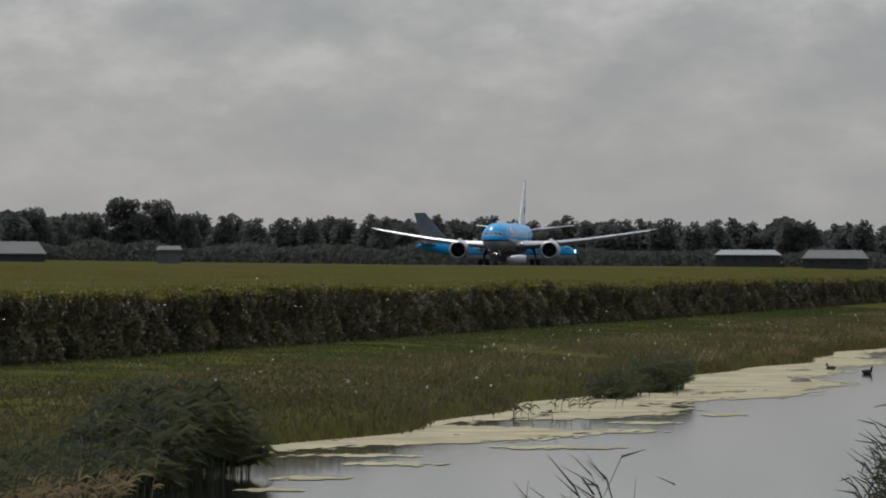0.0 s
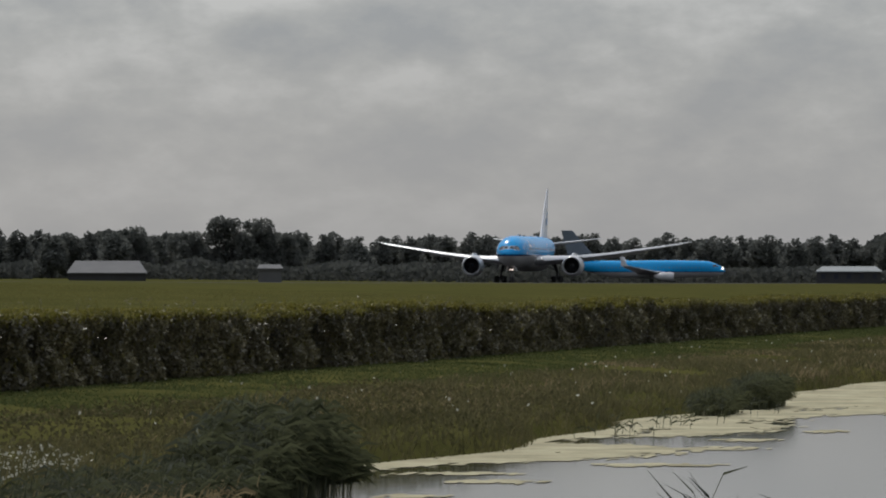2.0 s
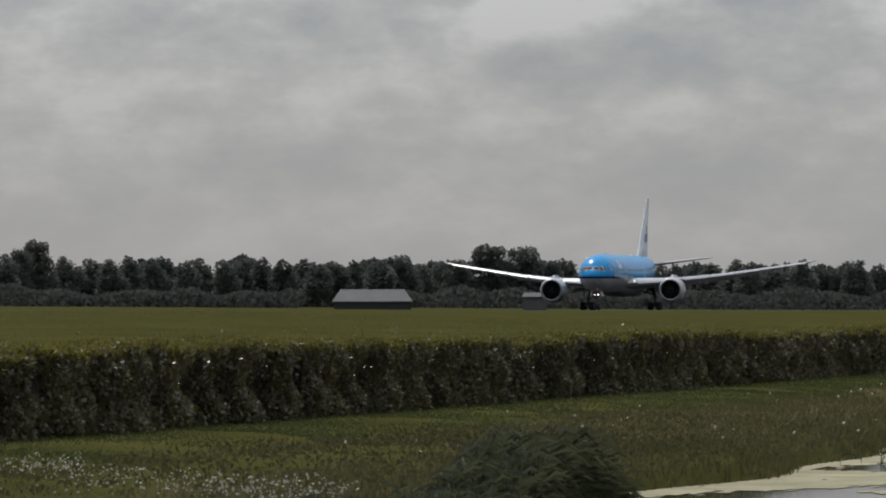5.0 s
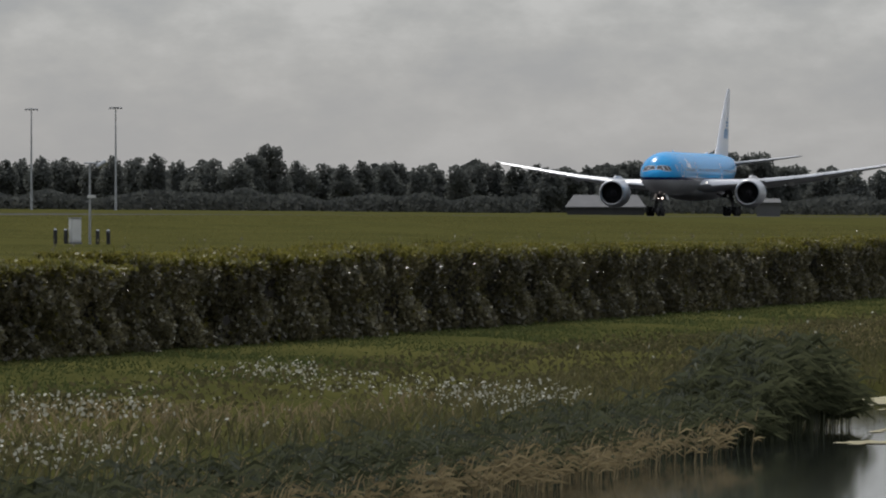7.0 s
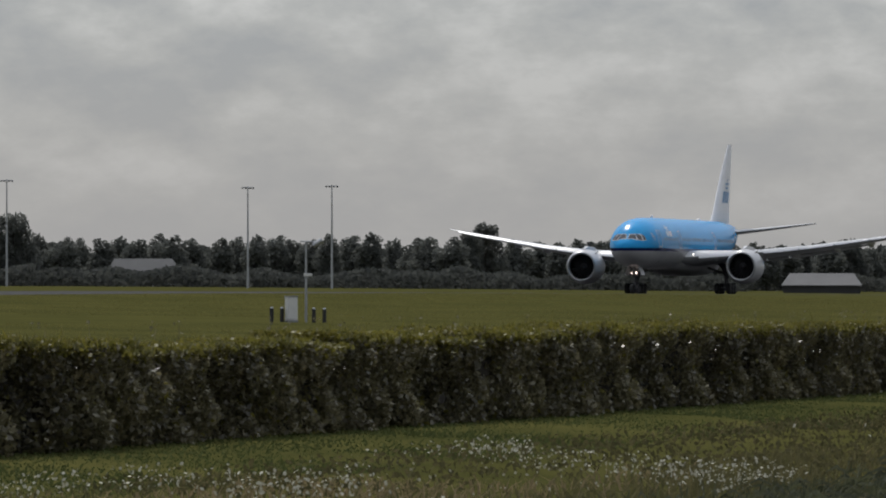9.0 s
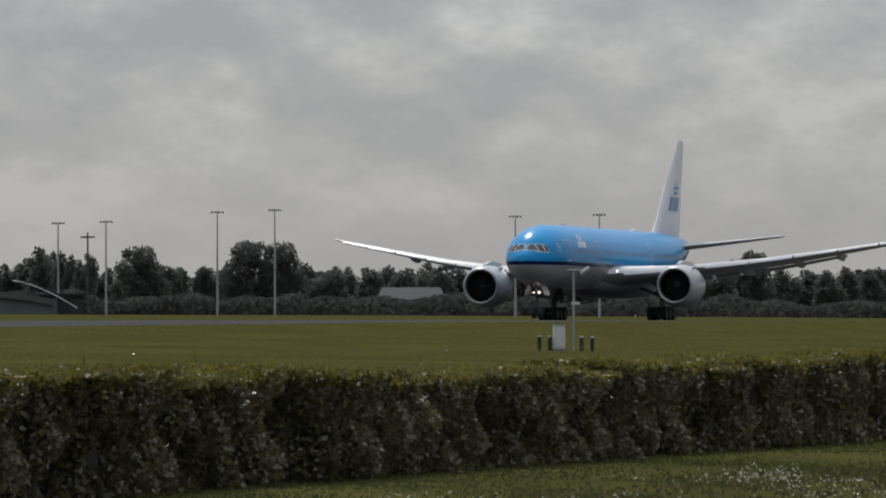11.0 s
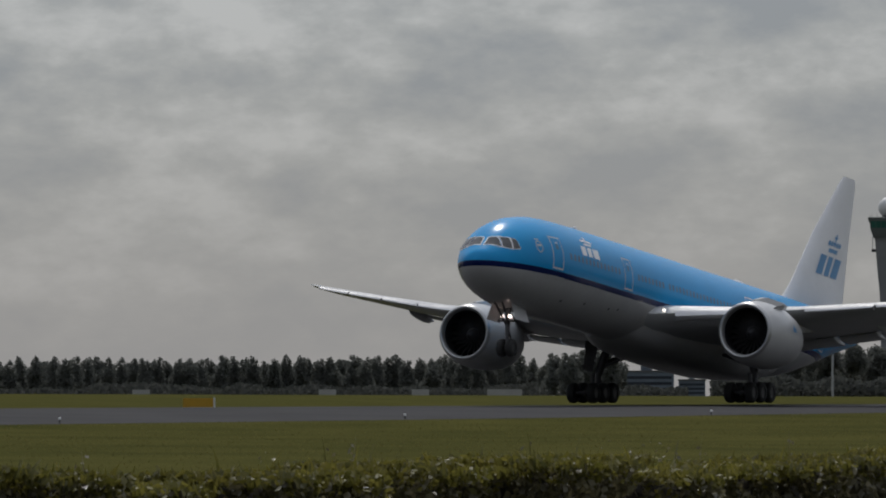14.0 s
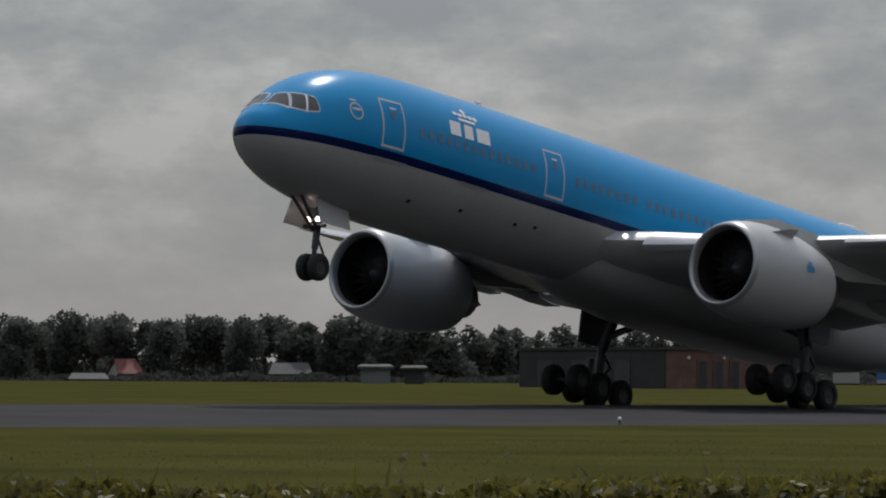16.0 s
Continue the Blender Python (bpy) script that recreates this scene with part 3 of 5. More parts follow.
        for y in (6.2, 13.2, 17.8, 21.6):
            le, ch, z, tc, tw = curve(WING, y)
            b = bmesh.new()
            x0, ln = NOSE + le + ch * 0.55, 0.55 * ch + 0.6
            rr = []
            for u, r in ((0, 0.04), (0.12, 0.2), (0.35, 0.32), (0.6, 0.34), (0.82, 0.24), (1, 0.04)):
                cz = z - 0.04 * ch - 0.15 - 0.45 * max(0, u - 0.45)
                rr.append([(x0 + u * ln, side * y + r * 0.8 * math.cos(a), cz + r * 1.3 * math.sin(a)) for a in np.linspace(0, 2 * math.pi, 12, endpoint=False)])
            loft(b, rr)
            smooth(part("flap_track_fairing", b, M_WING, wing), 60)
        b = bmesh.new()
        tube(b, (NOSE + 40.5, side * 30.3, 8.82), (NOSE + 41.2, side * 30.35, 8.84), 0.04, 0.02, 6)
        part("wingtip_probe", b, M_DARKSTEEL, wing)
        b = bmesh.new()
        spun(b, [(-0.08, 0.02), (-0.06, 0.07), (0.0, 0.1), (0.1, 0.11), (0.2, 0.06)], (NOSE + 21.1, side * 3.7, 4.66), "x", 12, True)
        part("wing_root_light", b, M_ROOTLIGHT, plane)
        # engine
        ey, ez, ex = side * 9.62, 3.23, NOSE + 20.13
        b = bmesh.new()
        spun(b, [(0.35, 1.46), (0.12, 1.51), (0.02, 1.58), (0.0, 1.63), (0.05, 1.7), (0.2, 1.78)], (ex, ey, ez), "x", 48)
        nacelle_b = bmesh.new()
        spun(nacelle_b, [(0.2, 1.78), (0.6, 1.9), (1.2, 2.0), (2.0, 2.06), (3.0, 2.05), (4.0, 1.97), (5.0, 1.79), (5.7, 1.6), (5.68, 1.5), (4.6, 1.56)], (ex, ey, ez), "x", 48)
        nacelle = smooth(part("nacelle", nacelle_b, M_NACELLE, plane, "pale grey engine cowling"), 50)
        smooth(part("inlet_lip", b, M_LIP, nacelle), 60)
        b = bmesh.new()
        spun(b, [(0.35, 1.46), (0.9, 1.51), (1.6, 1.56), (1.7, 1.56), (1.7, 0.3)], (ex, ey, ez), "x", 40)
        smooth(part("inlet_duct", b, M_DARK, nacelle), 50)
        b = bmesh.new()
        spun(b, [(0.75, 0.01), (0.85, 0.14), (1.05, 0.28), (1.35, 0.42), (1.6, 0.5)], (ex, ey, ez), "x", 24)
        smooth(part("spinner", b, M_STRUT, nacelle), 60)
        for k in range(22):
            b = bmesh.new()
            a = 2 * math.pi * k / 22
            pts = []
            for r, w, tw in ((0.45, 0.1, 0.06), (0.8, 0.13, 0.1), (1.15, 0.15, 0.16), (1.52, 0.15, 0.22)):
                for sgn in (-1, 1):
                    ang = a + sgn * w / r * 0.9 + (0.12 if r > 1 else 0)
                    pts.append(b.verts.new((ex + 1.45 + sgn * tw, ey + r * math.cos(ang), ez + r * math.sin(ang))))
            for i in range(3):
                b.faces.new((pts[2 * i], pts[2 * i + 1], pts[2 * i + 3], pts[2 * i + 2]))
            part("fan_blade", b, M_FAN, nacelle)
        b = bmesh.new()
        spun(b, [(4.4, 1.2), (5.4, 1.15), (6.4, 0.95), (7.1, 0.78), (7.1, 0.6), (7.0, 0.45), (7.6, 0.3), (8.2, 0.03)], (ex, ey, ez), "x", 32)
        smooth(part("exhaust_core", b, M_HOT, nacelle), 50)
        b = bmesh.new()
        rr = []
        for x, zb, zt, w in ((1.4, ez + 1.98, ez + 2.1, 0.12), (3.0, ez + 1.7, ez + 2.42, 0.3), (5.5, ez + 1.2, ez + 2.35, 0.34), (8.0, ez + 0.8, ez + 1.95, 0.32), (11.0, ez + 1.2, ez + 1.75, 0.16), (12.5, ez + 1.5, ez + 1.7, 0.04)):
            rr.append([(ex + x, ey - w, zb), (ex + x, ey + w, zb), (ex + x, ey + w * 0.8, zt), (ex + x, ey - w * 0.8, zt)])
        loft(b, rr)
        part("pylon", b, M_NACELLE, nacelle)
        for inside in (-1, 1):
            b = bmesh.new()
            a0 = math.radians(52)
            pts = [(1.5, 2.03, 0.0), (2.9, 2.05, 0.0), (2.9, 2.42, 0.0), (2.3, 2.36, 0.0)]
            rr = []
            for off in (-0.02, 0.02):
                rr.append([(ex + s, ey + inside * r * math.cos(a0) + off, ez + r * math.sin(a0)) for s, r, _ in pts])
            loft(b, rr)
            part("strake", b, M_NACELLE, nacelle)
        b = bmesh.new()
        for u0, u1, zz, hh in () if side > 0 else ((3.05, 3.65, 0.4, 0.13), (3.2, 3.5, 0.62, 0.07)):
            for z0 in (zz,):
                r = 2.085
                q = []
                for s, dz in ((u0, -hh), (u1, -hh), (u1, hh), (u0, hh)):
                    rr_ = float(np.interp(s, [0.6, 1.2, 2, 3, 4, 5], [1.96, 2.04, 2.08, 2.06, 1.97, 1.79])) + 0.02
                    zc = z0 + dz
                    q.append(b.verts.new((ex + s, ey - math.sqrt(max(0.01, rr_**2 - zc**2)), ez + zc)))
                b.faces.new(q)
        if side < 0:
            part("cowl_marking", b, M_LOGOBLUE, nacelle)
        else:
            b.free()
        # tailplane
        b = bmesh.new()
        tp = [(0.0, 50.4, 7.6, 7.4, 0.09, 0), (1.6, 51.6, 6.7, 7.5, 0.09, 0), (6, 54.8, 4.6, 8.05, 0.09, 0), (10.2, 57.9, 2.7, 8.6, 0.085, 0), (10.75, 58.6, 1.8, 8.67, 0.07, 0)]
        loft(b, wing_rows(tp, side, NOSE))
        smooth(part("tailplane", b, M_WING, plane), 40)
    # fin
    b = bmesh.new()
    fin = [(8.2, 46.2, 12.4, 0.045), (9.1, 48.6, 10.3, 0.075), (10.2, 50.0, 9.1, 0.085), (14.0, 53.4, 6.3, 0.085), (18.0, 57.75, 2.75, 0.08), (18.45, 58.4, 2.0, 0.06)]
    loft(b, [foil(NOSE + le, ch, 0, tc, z, upright=True) for z, le, ch, tc in fin])
    finob = smooth(part("fin", b, M_TAIL, plane, "white tail fin with a blue mark"), 40)
    for side in (1, -1):
        def on_fin(u, v, side=side):
            z = 11.2 + v * 2.35
            s = 53.2 + (z - 11.2) * 0.62 + (u if side > 0 else 1 - u) * 4.0
            zt = np.array([f[0] for f in fin])
            le, ch, tc = (float(np.interp(z, zt, [f[i] for f in fin])) for i in (1, 2, 3))
            x = min(max((s - le) / ch, 0.02), 0.98)
            th = 5 * tc * (0.2969 * math.sqrt(x) - 0.126 * x - 0.3516 * x * x + 0.2843 * x**3 - 0.1036 * x**4) * ch
            return (NOSE + s, -side * (th + 0.03), z)
        logo("fin_mark", finob, on_fin, M_LOGOBLUE)
    # antennas on the crown
    for s, w, h in ((15.0, 0.5, 0.35), (40.0, 2.6, 0.28)):
        b = bmesh.new()
        loft(b, [[(NOSE + s + w * u, 0.18 * math.cos(a) * k, 8.86 + h * k * max(0, math.sin(a))) for a in np.linspace(0, math.pi, 8)] for u, k in ((0, 0.1), (0.25, 0.9), (0.6, 1.0), (1, 0.1))])
        part("antenna_fairing", b, M_WHITE, plane)
    # nose gear
    nx = NOSE + 6.35
    b = bmesh.new()
    tube(b, (nx, 0, 3.4), (nx - 0.05, 0, 1.3), 0.17, 0.14, 12)
    tube(b, (nx - 0.05, 0, 1.4), (nx - 0.05, 0, 0.55), 0.1, 0.1, 10)
    tube(b, (nx - 0.05, -0.45, 0.56), (nx - 0.05, 0.45, 0.56), 0.09, 0.09, 10)
    tube(b, (nx - 1.5, 0.25, 3.2), (nx - 0.1, 0.1, 2.0), 0.07, 0.07, 8)
    tube(b, (nx - 1.5, -0.25, 3.2), (nx - 0.1, -0.1, 2.0), 0.07, 0.07, 8)
    tube(b, (nx + 0.1, 0, 1.7), (nx + 0.5, 0, 1.2), 0.05, 0.05, 6)
    tube(b, (nx + 0.5, 0, 1.2), (nx + 0.05, 0, 0.75), 0.05, 0.05, 6)
    tube(b, (nx - 0.2, -0.55, 2.2), (nx - 0.2, 0.55, 2.2), 0.08, 0.08, 8)
    leg = smooth(part("nose_gear_leg", b, M_STRUT, plane), 50)
    for y in (-0.3, 0.3):
        bt, bh = bmesh.new(), bmesh.new()
        wheel(bt, bh, (nx - 0.05, y, 0.56), 0.55, 0.38)
        tyre = smooth(part("nose_wheel", bt, M_TYRE, plane), 50)
        smooth(part("hub", bh, M_HUB, tyre), 50)
        b = bmesh.new()
        spun(b, [(-0.12, 0.08), (-0.1, 0.1), (0.08, 0.08), (0.12, 0.02)], (nx - 0.28, y * 0.85, 2.45), "x", 14, True)
        part("taxi_light", b, M_BEACON, leg)
        b = bmesh.new()
        sy = 1 if y > 0 else -1
        loft(b, [[(nx - 1.0, sy * 0.62, 3.2), (nx + 0.9, sy * 0.62, 3.1), (nx + 0.9, sy * 0.66, 3.1), (nx - 1.0, sy * 0.66, 3.2)], [(nx - 1.0, sy * 0.95, 2.2), (nx + 0.85, sy * 0.95, 2.2), (nx + 0.85, sy * 0.99, 2.2), (nx - 1.0, sy * 0.99, 2.2)]])
        part("nose_gear_door", b, M_NACELLE, plane)
    # main gear
    bogies = []
    for side in (-1, 1):
        my = side * 5.48
        b = bmesh.new()
        tube(b, (0.1, my * 0.86, 4.4), (0.0, my, 1.9), 0.3, 0.27, 14)
        tube(b, (0.0, my, 2.0), (0.0, my, 0.8), 0.19, 0.19, 12)
        tube(b, (0.0, my, 2.4), (1.7, my * 0.75, 3.6), 0.11, 0.11, 8)
        tube(b, (0.0, my, 2.3), (0.2, my * 0.45, 3.4), 0.12, 0.12, 8)
        tube(b, (0.25, my, 1.7), (0.75, my, 1.2), 0.07, 0.07, 8)
        tube(b, (0.75, my, 1.2), (0.2, my, 0.75), 0.07, 0.07, 8)
        smooth(part("main_gear_leg", b, M_STRUT, plane), 50)
        b = bmesh.new()
        loft(b, [[(-1.0, my * 1.08, 4.3), (1.0, my * 1.08, 4.3), (1.0, my * 1.1, 4.3), (-1.0, my * 1.1, 4.3)], [(-0.75, my * 1.12, 2.1), (0.5, my * 1.12, 2.1), (0.5, my * 1.14, 2.1), (-0.75, my * 1.14, 2.1)]])
        part("main_gear_door", b, M_STRUT, plane)
        b = bmesh.new()
        tube(b, (-1.5, 0, 0), (1.5, 0, 0), 0.17, 0.17, 10)
        for x in (-1.46, 0, 1.46):
            tube(b, (x, -0.7, 0), (x, 0.7, 0), 0.11, 0.11, 10)
        tube(b, (0, 0, 0), (0, 0, 1.25), 0.15, 0.15, 12)
        bogie = part("bogie_beam", b, M_STRUT, plane)
        bogie.matrix_basis = pose(0.0, my, 0.66)
        for x in (-1.46, 0, 1.46):
            for y in (-0.7, 0.7):
                bt, bh = bmesh.new(), bmesh.new()
                wheel(bt, bh, (x, y, 0), 0.66, 0.5)
                t = smooth(part("main_wheel", bt, M_TYRE, bogie), 50)
                smooth(part("hub", bh, M_HUB, bogie), 50)
        bogies.append(bogie)
    return plane, bogies, wings


airliner, airliner_bogies, airliner_wings = build_airliner()


# ---- the taxiing jet, far off at the runway's head ----
HULL2 = [(0, 3.0, 2.9, 0.05), (0.3, 3.45, 2.35, 0.5), (1.0, 3.95, 1.95, 0.95), (2.0, 4.5, 1.65, 1.35), (3.2, 5.0, 1.5, 1.65), (5, 5.3, 1.42, 1.85), (7, 5.36, 1.4, 1.88), (26, 5.36, 1.4, 1.88), (30, 5.36, 2.0, 1.75), (34, 5.3, 3.1, 1.25), (37, 5.1, 3.9, 0.65), (38.5, 4.8, 4.3, 0.15)]


def build_jet():
    jet = tagged(empty("taxiing_jet"), "blue and white narrow-body jet taxiing far off", "aircraft")
    n2 = -17.5
    b = bmesh.new()
    hull_mesh(b, HULL2, n2, [0, 0.1, 0.3, 0.6, 1, 1.5, 2, 2.6, 3.2, 4, 5, 7, 14, 20, 26, 28, 30, 32, 34, 36, 37, 38, 38.5], 32)
    smooth(part("fuselage", b, M_LIVERY2, jet, "blue hull with grey belly"), 60)
    for side in (-1, 1):
        b = bmesh.new()
        loft(b, wing_rows([(0, 12.5, 8.2, 2.2, 0.13, 0.02), (5.5, 16.2, 5.0, 2.7, 0.11, 0.03), (12, 20.0, 3.2, 3.5, 0.1, 0.02), (16.8, 22.8, 1.6, 4.1, 0.09, 0.0)], side, n2))
        smooth(part("wing", b, M_SLAT, jet), 40)
        b = bmesh.new()
        loft(b, [foil(n2 + 22.8 + u, c, 0, 0.08, z, upright=True) for z, u, c in ((4.0, 0, 1.6), (5.0, 0.6, 1.1), (6.4, 1.5, 0.5))])
        for v in b.verts:
            v.co.y += side * (16.8 + 0.12 * (v.co.z - 4))
        smooth(part("winglet", b, M_WHITE, jet), 40)
        b = bmesh.new()
        spun(b, [(0.3, 0.75), (0.0, 0.88), (0.2, 0.98), (1.2, 1.06), (2.6, 0.98), (3.6, 0.75), (4.6, 0.4)], (n2 + 12.2, side * 4.9, 1.55), "x", 24, True)
        smooth(part("engine", b, M_NACELLE, jet), 50)
        b = bmesh.new()
        loft(b, wing_rows([(0, 33.0, 4.2, 4.9, 0.09, 0), (7.1, 37.0, 1.6, 5.6, 0.08, 0)], side, n2))
        smooth(part("tailplane", b, M_WING, jet), 40)
        for s in np.arange(5.0, 30, 0.9):
            b = bmesh.new()
            hull_patch(b, ((s, 3.55), (s + 0.3, 3.55), (s + 0.3, 3.85), (s, 3.85)), side, 0.02, 1, HULL2, n2)
            part("cabin_window", b, M_PORT, jet)
        b = bmesh.new()
        hull_patch(b, ((1.6, 3.85), (3.0, 3.9), (3.0, 4.4), (2.2, 4.4)), side, 0.02, 2, HULL2, n2)
        part("flight_deck_window", b, M_GLASS, jet)
        b = bmesh.new()
        tube(b, (0.3, side * 2.86, 2.0), (0.0, side * 2.86, 0.5), 0.14, 0.12, 8)
        part("main_gear_leg", b, M_STRUT, jet)
        for dy in (-0.35, 0.35):
            bt, bh = bmesh.new(), bmesh.new()
            wheel(bt, bh, (0, side * 2.86 + dy, 0.53), 0.53, 0.36)
            part("main_wheel", bt, M_TYRE, jet)
            bh.free()
        bt, bh = bmesh.new(), bmesh.new()
        wheel(bt, bh, (n2 + 3.9, side * 0.22, 0.36), 0.36, 0.24)
        part("nose_wheel", bt, M_TYRE, jet)
        bh.free()
    b = bmesh.new()
    tube(b, (n2 + 3.9, 0, 1.7), (n2 + 3.9, 0, 0.36), 0.1, 0.08, 8)
    part("nose_gear_leg", b, M_STRUT, jet)
    b = bmesh.new()
    loft(b, [foil(n2 + le, ch, 0, 0.08, z, upright=True) for z, le, ch in ((5.0, 28.0, 9.2), (6.4, 31.0, 6.3), (12.5, 36.3, 2.6))])
    # the white fin is dimmed with the offices' haze colour
    smooth(part("fin", b, M_HAZYBLUE, jet), 40)
    b = bmesh.new()
    spun(b, [(-0.1, 0.02), (0.0, 0.3), (0.25, 0.32), (0.35, 0.02)], (n2 + 0.55, 0.7, 3.5), "x", 12, True)
    part("nose_light", b, M_ROOTLIGHT, jet)
    return jet


jet = build_jet()

# ---- plants ----
rng = np.random.default_rng(7)


def quads(centres, size, flat=0.0, aspect=1.6):
    """Random leaf quads round the centres, as arrays."""
    n = len(centres)
    a = rng.normal(size=(n, 3))
    a[:, 2] *= 1 - flat
    a /= np.linalg.norm(a, axis=1)[:, None]
    b = np.cross(a, rng.normal(size=(n, 3)))
    b /= np.linalg.norm(b, axis=1)[:, None]
    s = (size * rng.uniform(0.6, 1.4, n))[:, None] if np.isscalar(size) else (size * rng.uniform(0.6, 1.4, n))[:, None]
    c = np.asarray(centres)
    v = np.stack([c - a * s * aspect / 2, c + b * s / 2, c + a * s * aspect / 2, c - b * s / 2], 1).reshape(-1, 3)
    return v, np.arange(4 * n).reshape(-1, 4)


def blades(roots, height, width, lean=0.35, wind=(0.25, 0.0)):
    """Bent tapering blades standing on the roots: three joints each."""
    n = len(roots)
    r = np.asarray(roots, float)
    h = np.asarray(height)[:, None] * np.ones((n, 1))
    t = rng.uniform(0, 2 * math.pi, n)
    side = np.stack([np.cos(t), np.sin(t), np.zeros(n)], 1) * (np.asarray(width) * np.ones(n))[:, None]
    l = rng.normal(size=(n, 2)) * lean + np.array(wind)
    bend = np.concatenate([l, np.zeros((n, 1))], 1) * h
    up_ = np.array([0, 0, 1.0])
    mid = r + up_ * h * 0.55 + bend * 0.35
    tip = r + up_ * h * 0.95 + bend
    v = np.stack([r - side, r + side, mid + side * 0.8, mid - side * 0.8, tip + side * 0.12, tip - side * 0.12], 1).reshape(-1, 3)
    k = np.arange(n)[:, None] * 6
    f = np.concatenate([k + np.array([0, 1, 2, 3]), k + np.array([3, 2, 4, 5])], 0)
    return v, f


def join(*sets):
    vs, fs, o = [], [], 0
    for v, f in sets:
        vs.append(v)
        fs.append(f + o)
        o += len(v)
    return np.concatenate(vs), np.concatenate(fs)


def bank_points(n, x0, x1, y0, y1, power=1.0):
    x = x0 + (x1 - x0) * rng.uniform(0, 1, n) ** power
    y = rng.uniform(y0, y1, n)
    sh = np.array([shore(a) for a in x]) * np.clip(1 - np.abs(y - 22) / 7, 0, 1)
    z = np.interp(y, [p[0] for p in PROFILE], [p[1] for p in PROFILE])
    return np.stack([x, y + sh, z - 0.02], 1)


def patchy(p, scale, cut):
    return np.array([noise.noise((a * scale, b * scale * 3, 1.7)) > cut for a, b in p[:, :2]])


def build_bank():
    p = bank_points(60000, 55, 460, 22.65, 30.5, 1.25)
    keep = patchy(p, 0.05, -0.25) | (p[:, 1] < 25)
    p = p[keep]
    h = rng.uniform(0.12, 0.4, len(p)) * np.clip(1.2 - (p[:, 1] - 22) / 10, 0.3, 1) * (1 + 0.6 * np.array([noise.noise((a * 0.15, b * 0.7, 2.0)) for a, b in p[:, :2]]))
    v, f = blades(p, h, 0.016 + 0.00005 * p[:, 0], 0.6)
    dry = np.array([noise.noise((a * 0.045, b * 0.2, 5.0)) for a, b in p[:, :2]]) + rng.normal(size=len(p)) * 0.25 > 0.32
    tagged(soup("bank_grass", v, f, [M_BLADE, M_STRAW], index=np.tile(dry.astype(int), 2)), "tall wild grass with dry tufts on the canal bank", "grass", kind="stuff")
    # darker sedge along the water's edge
    p = bank_points(9000, 60, 480, 22.2, 22.85, 1.2)
    v, f = blades(p, rng.uniform(0.12, 0.36, len(p)), 0.016, 0.5)
    tagged(soup("water_edge_sedge", v, f, [M_BLADE]), "dark sedge leaning along the water's edge", "sedge", kind="stuff")
    # low cover on the mown strip
    p = bank_points(90000, 60, 460, 29.3, 36.2, 1.3)
    v, f = blades(p, rng.uniform(0.03, 0.09, len(p)), 0.016 + 0.00006 * p[:, 0], 0.5)
    tagged(soup("mown_grass_tufts", v, f, [M_LAWN]), "short mown grass beside the hedge", "grass", kind="stuff")
    # longer grass on the airfield verge beyond the hedge
    n = 120000
    x, y = 60 + 560 * rng.uniform(0, 1, n) ** 1.15, rng.uniform(68, 144.5, n)
    keep = np.array([noise.noise((a * 0.03, b * 0.06, 4.4)) > -0.35 for a, b in zip(x, y)])
    x, y = x[keep], y[keep]
    p = np.stack([x, y, np.array([ground_z(a, b) for a, b in zip(x, y)]) - 0.03], 1)
    v, f = blades(p, rng.uniform(0.03, 0.1, len(p)), 0.012 + 0.00006 * x, 0.7)
    tagged(soup("verge_grass", v, f, [M_VERGE]), "olive grass on the verge between hedge and runway", "grass", kind="stuff")
    # pale quads painted as the glints on leaves in the rough grass
    p = bank_points(12000, 62, 114, 23.2, 29.0, 1.0)
    p = p[patchy(p, 0.09, -0.05) | (rng.uniform(size=len(p)) < 0.06)][:3200]
    p[:, 2] += rng.uniform(0.25, 0.55, len(p))
    tagged(soup("meadow_flowers", *quads(p, 0.046, 0.0, 1.4), [M_FLOWERGLINT]), "scattered small pale leaf glints in rough grass", "flowers", kind="stuff")
    p = bank_points(130, 130, 420, 22.5, 30.5, 1.0)
    p[:, 2] += rng.uniform(0.3, 0.5, len(p))
    tagged(soup("meadow_flowers", *quads(p, 0.075, 0.0, 1.2), [M_FLOWERGLINT]), "sparse white flowers in bank grass", "flowers", kind="stuff")
    # broad leaves among the glints
    p = bank_points(14000, 60, 190, 22.6, 29.5, 1.0)
    p = p[patchy(p, 0.06, -0.15)]
    p[:, 2] += rng.uniform(0.1, 0.38, len(p))
    tagged(soup("meadow_herbs", *quads(p, 0.06, 0.0, 1.9), [M_BLADE]), "broad-leaved green herbs in the meadow", "herbs", kind="stuff")


build_bank()


